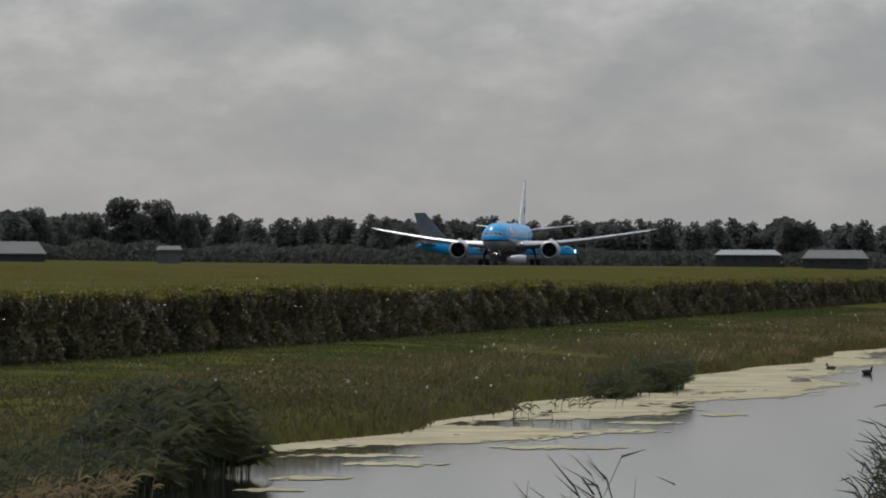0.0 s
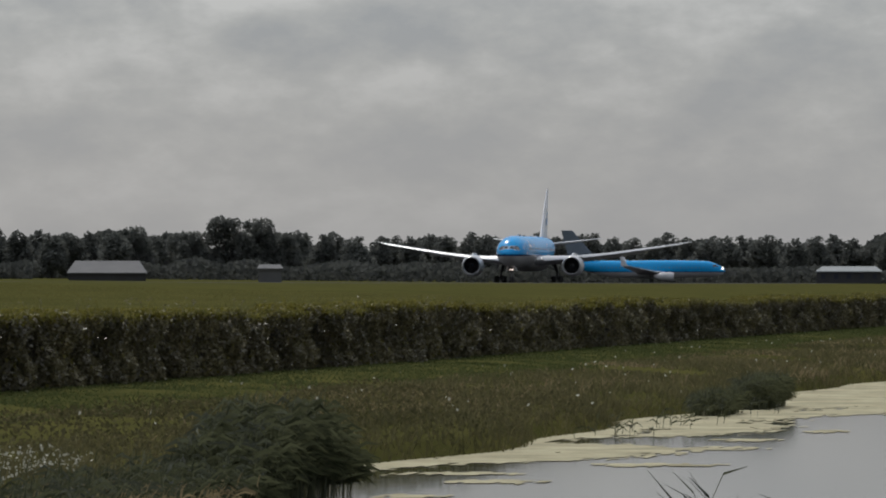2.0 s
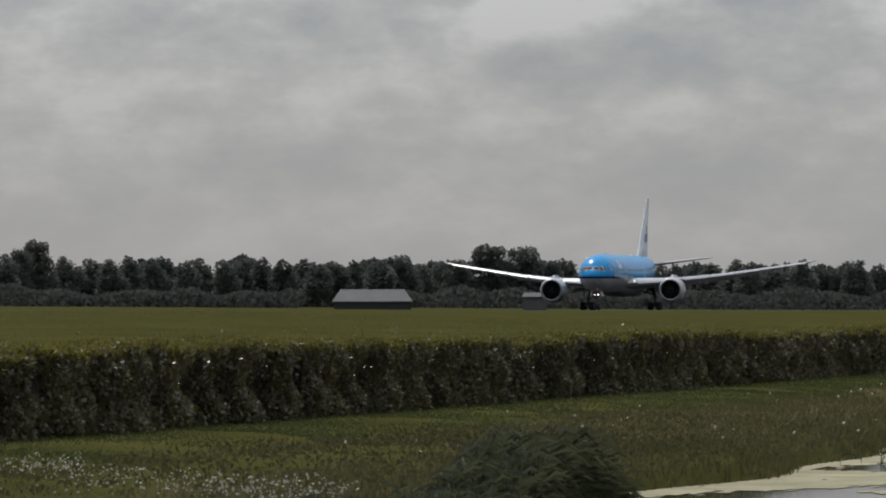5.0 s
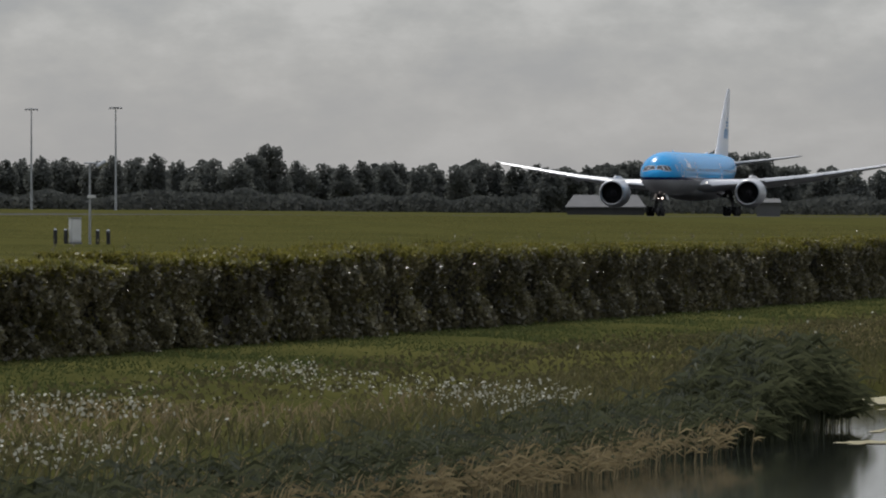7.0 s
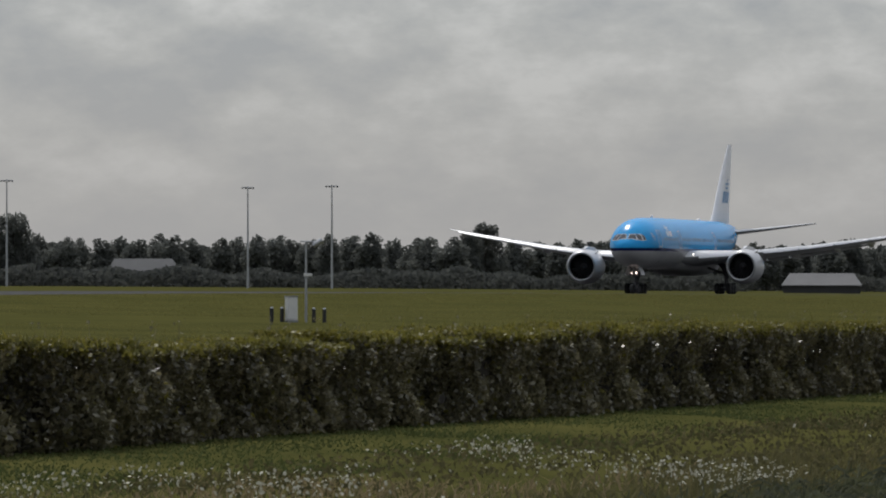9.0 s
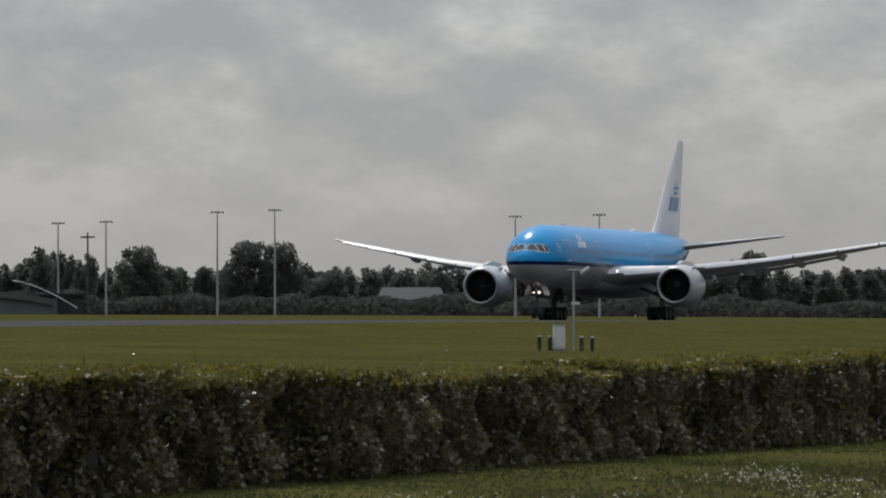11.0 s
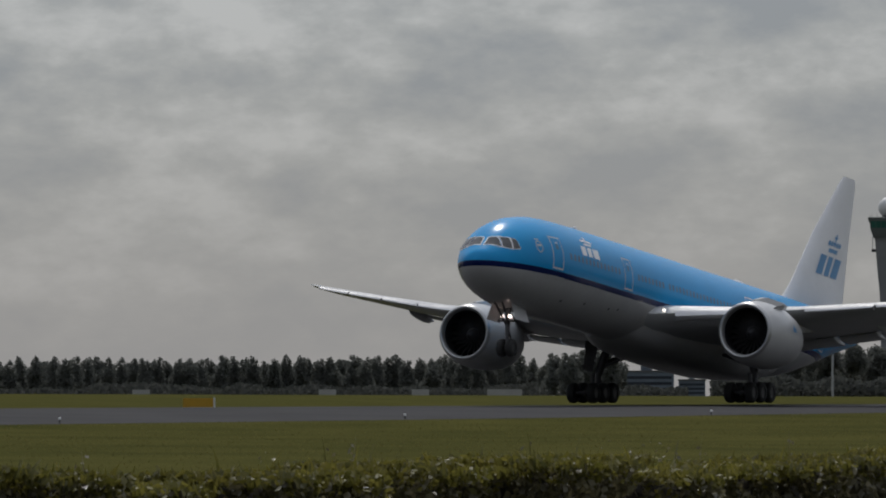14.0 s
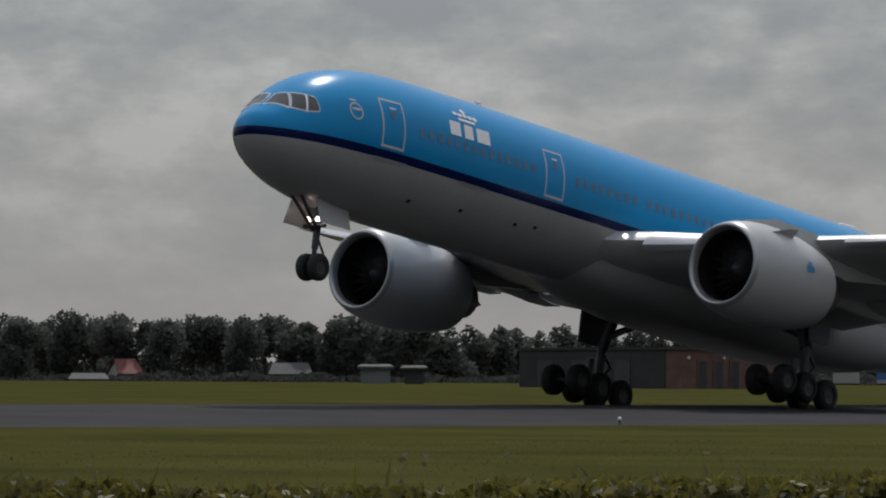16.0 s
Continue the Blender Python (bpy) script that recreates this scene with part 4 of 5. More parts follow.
def drooping(roots, length, width, wind, rise=0.0):
    """Leaves that arch out of a stalk and hang at the tip."""
    n = len(roots)
    t = rng.uniform(0, 2 * math.pi, n)
    out = np.stack([np.cos(t) * 0.6, np.sin(t), np.zeros(n)], 1) + np.array([wind[0], wind[1], 0.0])
    out /= np.linalg.norm(out, axis=1)[:, None] + 1e-6
    ln, w = np.asarray(length)[:, None], width
    up_ = np.array([0, 0, 1.0])
    across = np.cross(out, up_) * 0.35 + up_ * 0.9
    mid = roots + (out * 0.5 + up_ * (rise * 0.6 + rng.uniform(0.1, 0.4, (n, 1)))) * ln
    tip = roots + (out * 1.0 + up_ * (rise + rng.uniform(-0.15, 0.3, (n, 1)))) * ln
    v = np.stack([roots - across * w * 0.6, roots + across * w * 0.6, mid + across * w, mid - across * w, tip + across * 0.15 * w, tip - across * 0.15 * w], 1).reshape(-1, 3)
    k = np.arange(n)[:, None] * 6
    return v, np.concatenate([k + np.array([0, 1, 2, 3]), k + np.array([3, 2, 4, 5])], 0)


def reed_bed(name, label, x0, x1, y0, y1, n, tall, base, fade=True, mat=None, wind=(0.0, -0.5), leaves=5, lean=0.1, wide=0.02, rise=0.0):
    """A stand of reeds: stalks with long arching leaves and feathery heads."""
    x, y = rng.uniform(x0, x1, n), rng.uniform(y0, y1, n)
    edge = np.clip(1 - np.abs((x - (x0 + x1) / 2) / ((x1 - x0) / 2)) ** 2.5, 0.3, 1) if fade else np.ones(n)
    if n > 700 and fade:
        edge = edge * np.array([0.88 + 0.5 * noise.noise((a * 0.3, b * 0.9, tall)) for a, b in zip(x, y)])
    h = tall * edge * rng.uniform(0.6, 1.05, n)
    roots = np.stack([x, y, np.full(n, base)], 1)
    tilt = np.array([0.05, lean * np.sign(wind[1]), 0.0])
    sets = [blades(roots, h, 0.01, 0.07, (0.05, tilt[1]))]
    for k in range(leaves):
        u = rng.uniform(0.3, 0.97, n)
        r = roots + tilt * (h * u * u)[:, None] + np.stack([0 * u, 0 * u, h * u * 0.92], 1)
        sets.append(drooping(r, rng.uniform(0.28, 0.6, n) * min(1.0, 0.4 + tall * 0.4), wide, wind, rise))
    heads = roots + tilt * h[:, None] + np.stack([0 * h, 0 * h, h * 0.93], 1)
    sets.append(blades(heads, rng.uniform(0.15, 0.3, n), 0.012, 0.25, wind))
    v, f = join(*sets)
    return tagged(soup(name, v, f, [mat or M_REED]), label, "reeds", kind="stuff")


reed_bed("reed_bed", "dense dark green reed bush at the water's edge", 111, 122.5, 20.0, 21.7, 620, 1.9, -4.1, leaves=10, wind=(0, -0.35), wide=0.036)
reed_bed("reed_bed", "low reed fringe along the canal margin", 60, 108, 19.4, 22.4, 900, 0.6, -4.1, False, M_STRAW)
reed_bed("reed_bed", "low green reeds along the canal margin", 62, 114, 19.8, 22.6, 900, 0.95, -4.1, False, wind=(0, -0.25), wide=0.026)
reed_bed("reed_clump", "dark cut reed clump standing by the bank", 203, 210, 20.6, 21.6, 800, 1.0, -4.1, False, wind=(0, -0.1))
reed_bed("reed_clump", "low dark reed clump beside the bank", 193, 199, 20.8, 21.8, 450, 0.7, -4.1, False, wind=(0, -0.1))
reed_bed("reed_bed", "tall reeds rising from the near bank", 54, 60, 6.2, 6.8, 11, 1.98, -4.0, False, wind=(0, 0.9), leaves=6, lean=0.1, wide=0.014, rise=1.3)
reed_bed("reed_bed", "sparse reed stalks on the near bank", 48, 70, 6.1, 6.9, 10, 1.45, -4.0, False, wind=(0, 0.9), leaves=4, lean=0.1, wide=0.012, rise=1.3)
reed_bed("reed_bed", "bushy reeds and willowherb on the near bank", 84, 100, 5.2, 6.3, 150, 1.8, -4.0, True, wind=(0, -0.1), lean=0.02, wide=0.015, rise=0.9)
reed_bed("reed_stalks", "thin dead stalks standing in the algae", 165, 200, 19.6, 21.6, 40, 0.55, -4.12, False, leaves=2)


STREAKS = ((119.6, 18.6, 0.9, 0.7), (128.6, 18.4, 1.1, 1.1), (113.0, 18.3, 0.8, 0.5), (134.0, 19.8, 1.0, 1.2), (141.0, 16.7, 1.2, 1.3), (155.5, 16.8, 1.6, 0.9), (164.0, 17.0, 1.3, 0.8), (174.0, 16.0, 1.6, 0.6))


def build_scum():
    """Pale algae floating along the far bank, broken at its edge."""
    xs, ys = np.arange(90, 520, 0.6), np.arange(13.0, 23.6, 0.12)
    verts, faces = [], []
    for x in xs:
        reach = float(np.interp(x, [90, 120, 132, 138, 142, 145, 155, 158, 161, 165, 169, 183, 194, 202, 222, 240, 262, 300, 330, 520], [0.4, 0.5, 0.9, 1.6, 2.8, 4.2, 4.5, 2.8, 0.9, 1.4, 4.2, 5.0, 5.2, 6.3, 5.6, 4.8, 3.8, 2.0, 4.0, 5.0]))
        for y in ys:
            d = 22.55 + shore(x) - y
            if d < -0.4:
                continue
            e = reach + 0.7 * noise.noise((x * 0.05, y * 0.5, 0.0)) + 0.7 * noise.noise((x * 0.4, y * 2.2, 4.0)) + 1.1 * noise.noise((x * 1.1, y * 4.0, 8.0))
            hole = noise.noise((x * 0.09, y * 0.75, 9.0)) + 0.6 * noise.noise((x * 0.7, y * 3.5, 6.0)) > 0.62
            strip = any(((x - cx) / rx) ** 2 + ((y - cy) / ry) ** 2 < 1 + 1.6 * noise.noise((x * 0.9, y * 4.0, 2.0)) for cx, cy, rx, ry in STREAKS) if x < 182 else False
            if (d < e and not (hole and d > 0.5)) or strip:
                k = len(verts)
                z = WATER_Z + 0.012
                verts += [(x, y, z), (x + 0.62, y, z), (x + 0.62, y + 0.125, z), (x, y + 0.125, z)]
                faces.append((k, k + 1, k + 2, k + 3))
    tagged(soup("algae_mat", verts, faces, [M_SCUM]), "pale yellow algae floating along the canal bank", "algae", kind="stuff")


build_scum()


def build_duck(x, y, turn, s=1.0):
    duck = tagged(empty("duck", pose(x, y, WATER_Z, 0, 0, turn)), "small dark duck swimming on the canal", "duck", "ducks on the canal")
    b = bmesh.new()
    loft(b, [[(s * a, s * r * 0.8 * math.cos(t), s * (c + r * math.sin(t))) for t in np.linspace(0, 2 * math.pi, 12, endpoint=False)] for a, r, c in ((-0.26, 0.02, 0.13), (-0.18, 0.08, 0.1), (-0.05, 0.13, 0.08), (0.1, 0.13, 0.08), (0.2, 0.07, 0.1), (0.25, 0.02, 0.12))])
    smooth(part("body", b, M_DUCK, duck), 60)
    b = bmesh.new()
    tube(b, (0.17 * s, 0, 0.12 * s), (0.2 * s, 0, 0.28 * s), 0.045 * s, 0.035 * s, 8)
    bmesh.ops.create_icosphere(b, subdivisions=2, radius=0.06 * s, matrix=Matrix.Translation((0.22 * s, 0, 0.3 * s)))
    smooth(part("head", b, M_DUCK, duck), 60)
    b = bmesh.new()
    tube(b, (0.27 * s, 0, 0.29 * s), (0.35 * s, 0, 0.275 * s), 0.02 * s, 0.012 * s, 6)
    part("bill", b, M_YELLOW, duck)


build_duck(243, 17.2, -75, 0.8)
build_duck(252, 19.2, 105, 0.75)
b = bmesh.new()
loft(b, [[(225 + a, 18.2 + r * math.cos(t), WATER_Z - 0.1 + max(-0.2, 0.55 * r * math.sin(t))) for t in np.linspace(0, 2 * math.pi, 12, endpoint=False)] for a, r in ((-1.8, 0.05), (-1.2, 0.2), (-0.3, 0.32), (0.5, 0.45), (1.3, 0.3), (2.0, 0.05))])
tagged(smooth(part("mud_heap", b, M_MUD), 60), "dark heap of mud and weed in the algae", "mud heap")


# ---- hedge ----
def hedge_mesh(seed):
    r = np.random.default_rng(seed)
    global rng
    keep, rng = rng, r
    ln, dp, ht = 2.3, 1.5, 1.93
    # leaves lie on a lumpy shell: front, top, ends and back
    n = 4300
    u = r.uniform(-0.5, 0.5, n) * ln
    w = r.uniform(0, 1, n)
    face = r.uniform(size=n)
    front = face < 0.72
    z = np.where(front, ht * w**0.9, ht - 0.08 * r.uniform(0, 1, n))
    z[front] = np.clip(z[front], 0.03, ht)
    bulge = 0.26 * np.sin(u * 2.7 + seed) + 0.18 * np.sin(z * 4.1 + seed * 2 + u) + 0.1 * np.sin(u * 7 + z * 3)
    y = np.where(front, -dp / 2 - 0.1 - bulge + 0.8 * (np.abs(u) / (ln / 2)) ** 3 + r.uniform(0, 0.25, n), r.uniform(-0.6, 0.6, n) * dp)
    z = np.where(front, z, z + 0.06 * np.sin(u * 5 + seed))
    c = np.stack([u, y, z], 1)
    young = (z > ht - 0.2 * r.uniform(0.2, 1.6, n)) | (r.uniform(size=n) < 0.035)
    v1, f1 = quads(c, 0.078)
    # shoots that stand out of the top
    m = 70
    rt = np.stack([r.uniform(-0.5, 0.5, m) * ln, r.uniform(-0.7, 0.6, m) * dp, np.full(m, ht - 0.08)], 1)
    v2, f2 = blades(rt, r.uniform(0.08, 0.26, m) * np.where(r.uniform(size=m) < 0.06, 1.8, 1), 0.02, 0.35, (0.1, 0))
    # twiggy core: an opaque dark sheet for the shade between the leaves
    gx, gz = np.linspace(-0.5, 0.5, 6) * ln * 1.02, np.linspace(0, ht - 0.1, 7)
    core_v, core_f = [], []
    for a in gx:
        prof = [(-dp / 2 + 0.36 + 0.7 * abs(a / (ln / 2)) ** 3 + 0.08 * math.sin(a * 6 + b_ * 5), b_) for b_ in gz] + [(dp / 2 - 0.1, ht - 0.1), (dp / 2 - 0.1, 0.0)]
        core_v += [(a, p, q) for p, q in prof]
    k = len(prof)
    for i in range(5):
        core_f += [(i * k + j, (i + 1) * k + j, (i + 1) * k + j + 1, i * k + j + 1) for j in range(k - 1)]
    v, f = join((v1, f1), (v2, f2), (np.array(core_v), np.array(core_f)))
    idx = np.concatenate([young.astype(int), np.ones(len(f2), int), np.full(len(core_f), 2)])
    ob = soup("shrub", v, f, [M_HEDGE, M_SHOOT, M_TWIGSHADE], index=idx)
    rng = keep
    return ob


hedge = tagged(empty("hedge", pose(0, 36.9, -2.95)), "long clipped green hedge with yellowish young tops", "hedge")
shrubs = [hedge_mesh(k) for k in range(8)]
hr = random.Random(3)
for k in range(300):
    x = 30 + 2.05 * k
    if k < 8:
        ob = shrubs[k]
    else:
        ob = new("shrub", shrubs[hr.randrange(8)].data)
    ob.parent = hedge
    sc = 0.92 + 0.13 * hr.random() + 0.03 * math.sin(x * 0.09) + (0.04 if x < 75 else 0)
    ob.matrix_basis = pose(x, hr.uniform(-0.28, 0.22), 0) @ Matrix.Diagonal(((-1 if hr.random() < 0.5 else 1), 1.0, sc, 1))

# weeds that rise above the hedge
p = np.stack([rng.uniform(40, 260, 90), rng.uniform(37.6, 39.5, 90), np.full(90, -1.25)], 1)
sets = [blades(p, rng.uniform(0.3, 0.75, 90), 0.009, 0.12, (0.05, 0))]
for k in range(6):
    sets.append(quads(p + np.stack([rng.normal(size=90) * 0.06, rng.normal(size=90) * 0.06, rng.uniform(0.15, 0.6, 90)], 1), 0.045))
v, f = join(*sets)
tagged(soup("tall_weeds", v, f, [M_HEDGE]), "thin tall weeds rising above the hedge top", "weeds", kind="stuff")


# ---- far trees ----
def crown_mesh(seed, kind):
    r = np.random.default_rng(seed)
    global rng
    keep, rng = rng, r
    pts = []
    if kind == "poplar":
        h, w, n, z0 = 14.0, 2.7, 2600, 2.0
        lumps = [(r.normal() * 0.7, r.normal() * 0.7, z0 + (h - z0 - 1.2) * t, w * (0.55 + 0.55 * math.sin(math.pi * min(1, t * 0.85 + 0.18)))) for t in np.linspace(0.08, 0.98, 9)]
        lumps[-1] = (lumps[-1][0], lumps[-1][1], h - 1.0, 0.9)
    elif kind == "round":
        h, w, n, z0 = 14.0, 4.2, 3400, 1.5
        lumps = [(r.uniform(-2.6, 2.6), r.uniform(-2.6, 2.6), r.uniform(4, 11.5), r.uniform(1.7, 2.9)) for _ in range(13)] + [(0, 0, 12.0, 1.9)]
    else:
        h, w, n, z0 = 14.0, 7.0, 6000, 1.0
        lumps = [(x, r.uniform(-3, 3), z, r.uniform(1.5, 2.4)) for x in np.linspace(-6, 6, 9) for z in (2.5, 5.5, 9.0, 12.0) if (x / 7.6) ** 2 + (z / 14.0) ** 2 < 0.98]
    tot = sum(l[3] ** 2 for l in lumps)
    for x, y, z, q in lumps:
        m = max(12, int(n * q * q / tot))
        d = r.normal(size=(m, 3))
        d /= np.linalg.norm(d, axis=1)[:, None]
        pts.append(np.array([x, y, z]) + d * q * r.uniform(0.55, 1.06, (m, 1)) * np.array([1, 1, 1.05]))
    c = np.concatenate(pts)
    c = c[c[:, 2] > 0.6]
    v, f = quads(c, 0.52, 0.0, 1.5)
    ob = soup("crown", v, f, [M_HAZYCROWN])
    rng = keep
    return ob


def make_tree(seed, kind):
    tree = tagged(empty("tree", pose(0, -400, -30)), {"poplar": "dark green upright tree in a distant row", "round": "dark green broad-leaved tree in a distant belt", "dome": "large dark round-topped tree in the distance"}[kind], "tree")
    crown = crown_mesh(seed, kind)
    crown.parent = tree
    b = bmesh.new()
    tube(b, (0, 0, -0.5), (0, 0, 5), 0.32, 0.22, 8)
    tube(b, (0, 0, 4.9), (0.2, 0.1, 11.5), 0.22, 0.06, 6)
    for k in range(5):
        a, z = k * 2.1, 3.2 + k * 1.4
        tube(b, (0, 0, z), (1.5 * math.cos(a), 1.5 * math.sin(a), z + 1.6), 0.1, 0.03, 5)
    part("trunk", b, M_BARK, tree)
    return tree


KINDS = {"poplar": [make_tree(s, "poplar") for s in (11, 12, 13, 14, 15)], "round": [make_tree(s, "round") for s in (21, 22, 23, 24)], "dome": [make_tree(s, "dome") for s in (31, 32, 33)]}
USED = set()
tr_ = random.Random(5)


def plant(kind, bearing, top, d, wide=1.0, group="far tree belt"):
    """A tree d metres off whose top stands at that height in degrees."""
    x, y, z = aim(bearing, top, d)
    g = ground_z(x, y)
    s = (z - g) / 14.0
    src = tr_.choice(KINDS[kind])
    m = Matrix.Translation((x, y, g)) @ Matrix.Rotation((tr_.uniform(0, 6.28) if kind != "dome" else radians(-bearing)), 4, "Z")
    if src.name in USED:
        ob = copy_thing(src, m)
    else:
        USED.add(src.name)
        ob = src
        ob.matrix_basis = m
    ob.scale = (s * wide, s * wide, s)
    ob["group"] = group


def row(kind, b0, b1, step, top0, top1, d, wide=1.0, jitter=0.03, group="far tree belt"):
    n = max(1, round((b1 - b0) / step))
    for k in range(n + 1):
        u = k / n
        plant(kind, b0 + (b1 - b0) * u + tr_.uniform(-0.25, 0.25) * step, top0 + (top1 - top0) * u + tr_.uniform(-jitter, jitter), d * (1 + tr_.uniform(-0.02, 0.02)), wide * tr_.uniform(0.85, 1.15), group)


row("poplar", 80.05, 87.2, 0.16, 0.44, 0.39, 1950, 1.35, 0.025)
row("round", 78.2, 79.2, 0.2, 0.41, 0.44, 1950, 1.2)
for b_, t_, w_ in ((78.78, 0.49, 0.8), (79.55, 0.57, 0.85), (79.85, 0.56, 0.85), (79.28, 0.45, 0.7), (80.1, 0.43, 0.6)):
    plant("dome", b_, t_, 1900, w_)
row("poplar", 75.95, 78.6, 0.17, 0.48, 0.46, 1850, 1.35, 0.025)
plant("dome", 75.66, 0.62, 1800, 0.62)
plant("round", 75.5, 0.56, 1790, 0.9)
row("poplar", 71.85, 75.35, 0.17, 0.51, 0.53, 1800, 1.3, 0.03)
for b_, t_, w_ in ((71.32, 0.7, 0.78), (71.6, 0.71, 0.7), (70.38, 0.68, 0.8), (70.95, 0.5, 0.5)):
    plant("dome", b_, t_, 1700, w_)
row("round", 70.6, 71.1, 0.17, 0.5, 0.52, 1720, 0.9)
row("poplar", 69.5, 69.95, 0.075, 0.66, 0.6, 1700, 0.7)
row("round", 66.75, 67.6, 0.17, 0.57, 0.55, 1750, 0.95, 0.04)
row("poplar", 67.6, 69.5, 0.165, 0.56, 0.56, 1750, 1.15, 0.04)
row("poplar", 69.95, 70.2, 0.12, 0.5, 0.5, 1750)
row("poplar", 66.55, 66.75, 0.1, 0.59, 0.57, 1700, 1.1)
row("poplar", 64.83, 65.35, 0.13, 0.5, 0.53, 1900, 1.1)
row("round", 64.83, 65.35, 0.2, 0.42, 0.42, 1950, 1.0)
row("poplar", 57.9, 64.65, 0.095, 0.425, 0.46, 2300, 0.9, 0.03, "far poplar row")
for b_, t_, w_ in ((57.45, 0.63, 0.6), (57.8, 0.58, 0.6), (58.1, 0.48, 0.55), (58.35, 0.42, 0.5)):
    plant("dome", b_, t_, 1500, w_)
row("poplar", 49.6, 57.4, 0.19, 0.66, 0.66, 1350, 1.25, 0.04, "tree row behind the airfield")
row("round", 44.8, 49.6, 0.21, 0.8, 0.72, 1300, 1.05, 0.05, "tree row behind the airfield")


def belt(name, label, b0, b1, top, d, n, size):
    """A low belt of scrub below the trees."""
    n, size = int(n * 2.2), size * 0.62
    bb = rng.uniform(b0, b1, n)
    hh = top * (0.75 + 0.5 * np.array([noise.noise((b * 3.0, 0.3, d * 0.01)) for b in bb]))
    pts = []
    for b, h in zip(bb, hh):
        x, y, z = aim(b, 0, d * (1 + tr_.uniform(-0.015, 0.015)))
        g = ground_z(x, y)
        pts.append((x, y, g + tr_.random() ** 0.8 * h))
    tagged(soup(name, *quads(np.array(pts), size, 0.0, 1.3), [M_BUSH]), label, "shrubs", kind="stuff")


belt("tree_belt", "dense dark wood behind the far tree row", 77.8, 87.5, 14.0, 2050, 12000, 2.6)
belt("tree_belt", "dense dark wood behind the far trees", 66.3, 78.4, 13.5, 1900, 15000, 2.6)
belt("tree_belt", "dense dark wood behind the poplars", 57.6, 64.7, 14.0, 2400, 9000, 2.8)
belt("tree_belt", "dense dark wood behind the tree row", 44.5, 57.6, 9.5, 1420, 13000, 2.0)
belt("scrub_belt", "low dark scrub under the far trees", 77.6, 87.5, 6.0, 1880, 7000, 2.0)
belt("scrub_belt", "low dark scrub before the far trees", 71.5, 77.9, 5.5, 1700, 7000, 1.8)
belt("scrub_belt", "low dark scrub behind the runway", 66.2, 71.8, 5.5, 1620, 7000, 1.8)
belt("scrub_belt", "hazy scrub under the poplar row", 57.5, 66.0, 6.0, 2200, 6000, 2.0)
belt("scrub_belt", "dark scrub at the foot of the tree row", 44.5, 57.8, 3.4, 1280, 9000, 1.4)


# ---- buildings ----
def frame_at(bearing, d, turn=0.0):
    """A base on the ground there; local x runs to the right as seen from the eye, local y away."""
    x, y, _ = aim(bearing, 0, d)
    return pose(x, y, ground_z(x, y), 0, 0, -bearing + turn)


def build_shed(name, label, b0, b1, d, eaves, ridge, wall, roof, depth=14.0, turn=0.0, windows=0, category="shed"):
    mid, w = (b0 + b1) / 2, d * math.tan(radians(b1 - b0))
    ob = tagged(empty(name, frame_at(mid, d, turn)), label, category)
    b = bmesh.new()
    loft(b, [[(s * w / 2, -depth / 2, -0.3), (s * w / 2, depth / 2, -0.3), (s * w / 2, depth / 2, eaves), (s * w * 0.4, 0, ridge - 0.15), (s * w / 2, -depth / 2, eaves)] for s in (-1, 1)])
    part("wall", b, wall, ob)
    for s in (-1, 1):
        b = bmesh.new()
        loft(b, [[(k * (w / 2 + 0.4), s * (depth / 2 + 0.4), eaves - 0.12), (k * (w * 0.4 + 0.3), 0, ridge), (k * (w * 0.4 + 0.3), 0, ridge + 0.2), (k * (w / 2 + 0.4), s * (depth / 2 + 0.4), eaves + 0.1)] for k in (-1, 1)])
        part("roof", b, roof, ob)
    for k in range(windows):
        x = -w / 2 + (k + 0.5) * w / windows
        b = bmesh.new()
        block(b, x - 0.55, x + 0.55, -depth / 2 - 0.06, -depth / 2 + 0.05, eaves * 0.4, eaves * 0.8)
        part("window", b, M_PANE, ob)
    return ob


build_shed("barn", "low barn with a weathered grey sheet roof", 78.22, 78.88, 1500, 1.7, 4.3, M_DARKWALL, M_GREYROOF, 16)
build_shed("shed", "small pale shed below the trees", 79.85, 80.05, 1500, 3.0, 3.8, M_GREYROOF, M_GREYROOF, 8)
build_shed("warehouse", "low grey-purple warehouse by the trees", 84.65, 85.2, 1700, 3.0, 4.2, M_DARKWALL, M_CAB, 18, 0, 5, "warehouse")
build_shed("warehouse", "low grey warehouse with a pitched roof", 85.4, 85.95, 1700, 2.6, 4.6, M_DARKWALL, M_GREYROOF, 18, 0, 4, "warehouse")
build_shed("house", "white farmhouse with a grey roof among trees", 72.42, 73.02, 1740, 3.6, 7.2, M_RENDERWALL, M_GREYROOF, 10, 0, 6, "house")
build_shed("house", "white house with a red tiled roof", 47.05, 47.25, 1300, 2.8, 5.6, M_RENDERWALL, M_ROOFTILE, 9, 15, 2, "house")
build_shed("house", "long white house with dark windows", 48.4, 48.75, 1300, 2.8, 4.9, M_RENDERWALL, M_GREYROOF, 9, 0, 5, "house")
build_shed("hut", "grey equipment hut on the airfield", 49.18, 49.43, 700, 1.7, 1.85, M_CONCRETE, M_GREYROOF, 3, 0, 0, "hut")
build_shed("hut", "dark equipment hut on the airfield", 49.55, 49.72, 690, 1.6, 1.75, M_DARKWALL, M_DARKWALL, 3, 0, 0, "hut")
build_shed("shed", "low white farm shed", 46.68, 47.0, 1250, 1.6, 2.6, M_RENDERWALL, M_GREYROOF, 8, 0, 0)
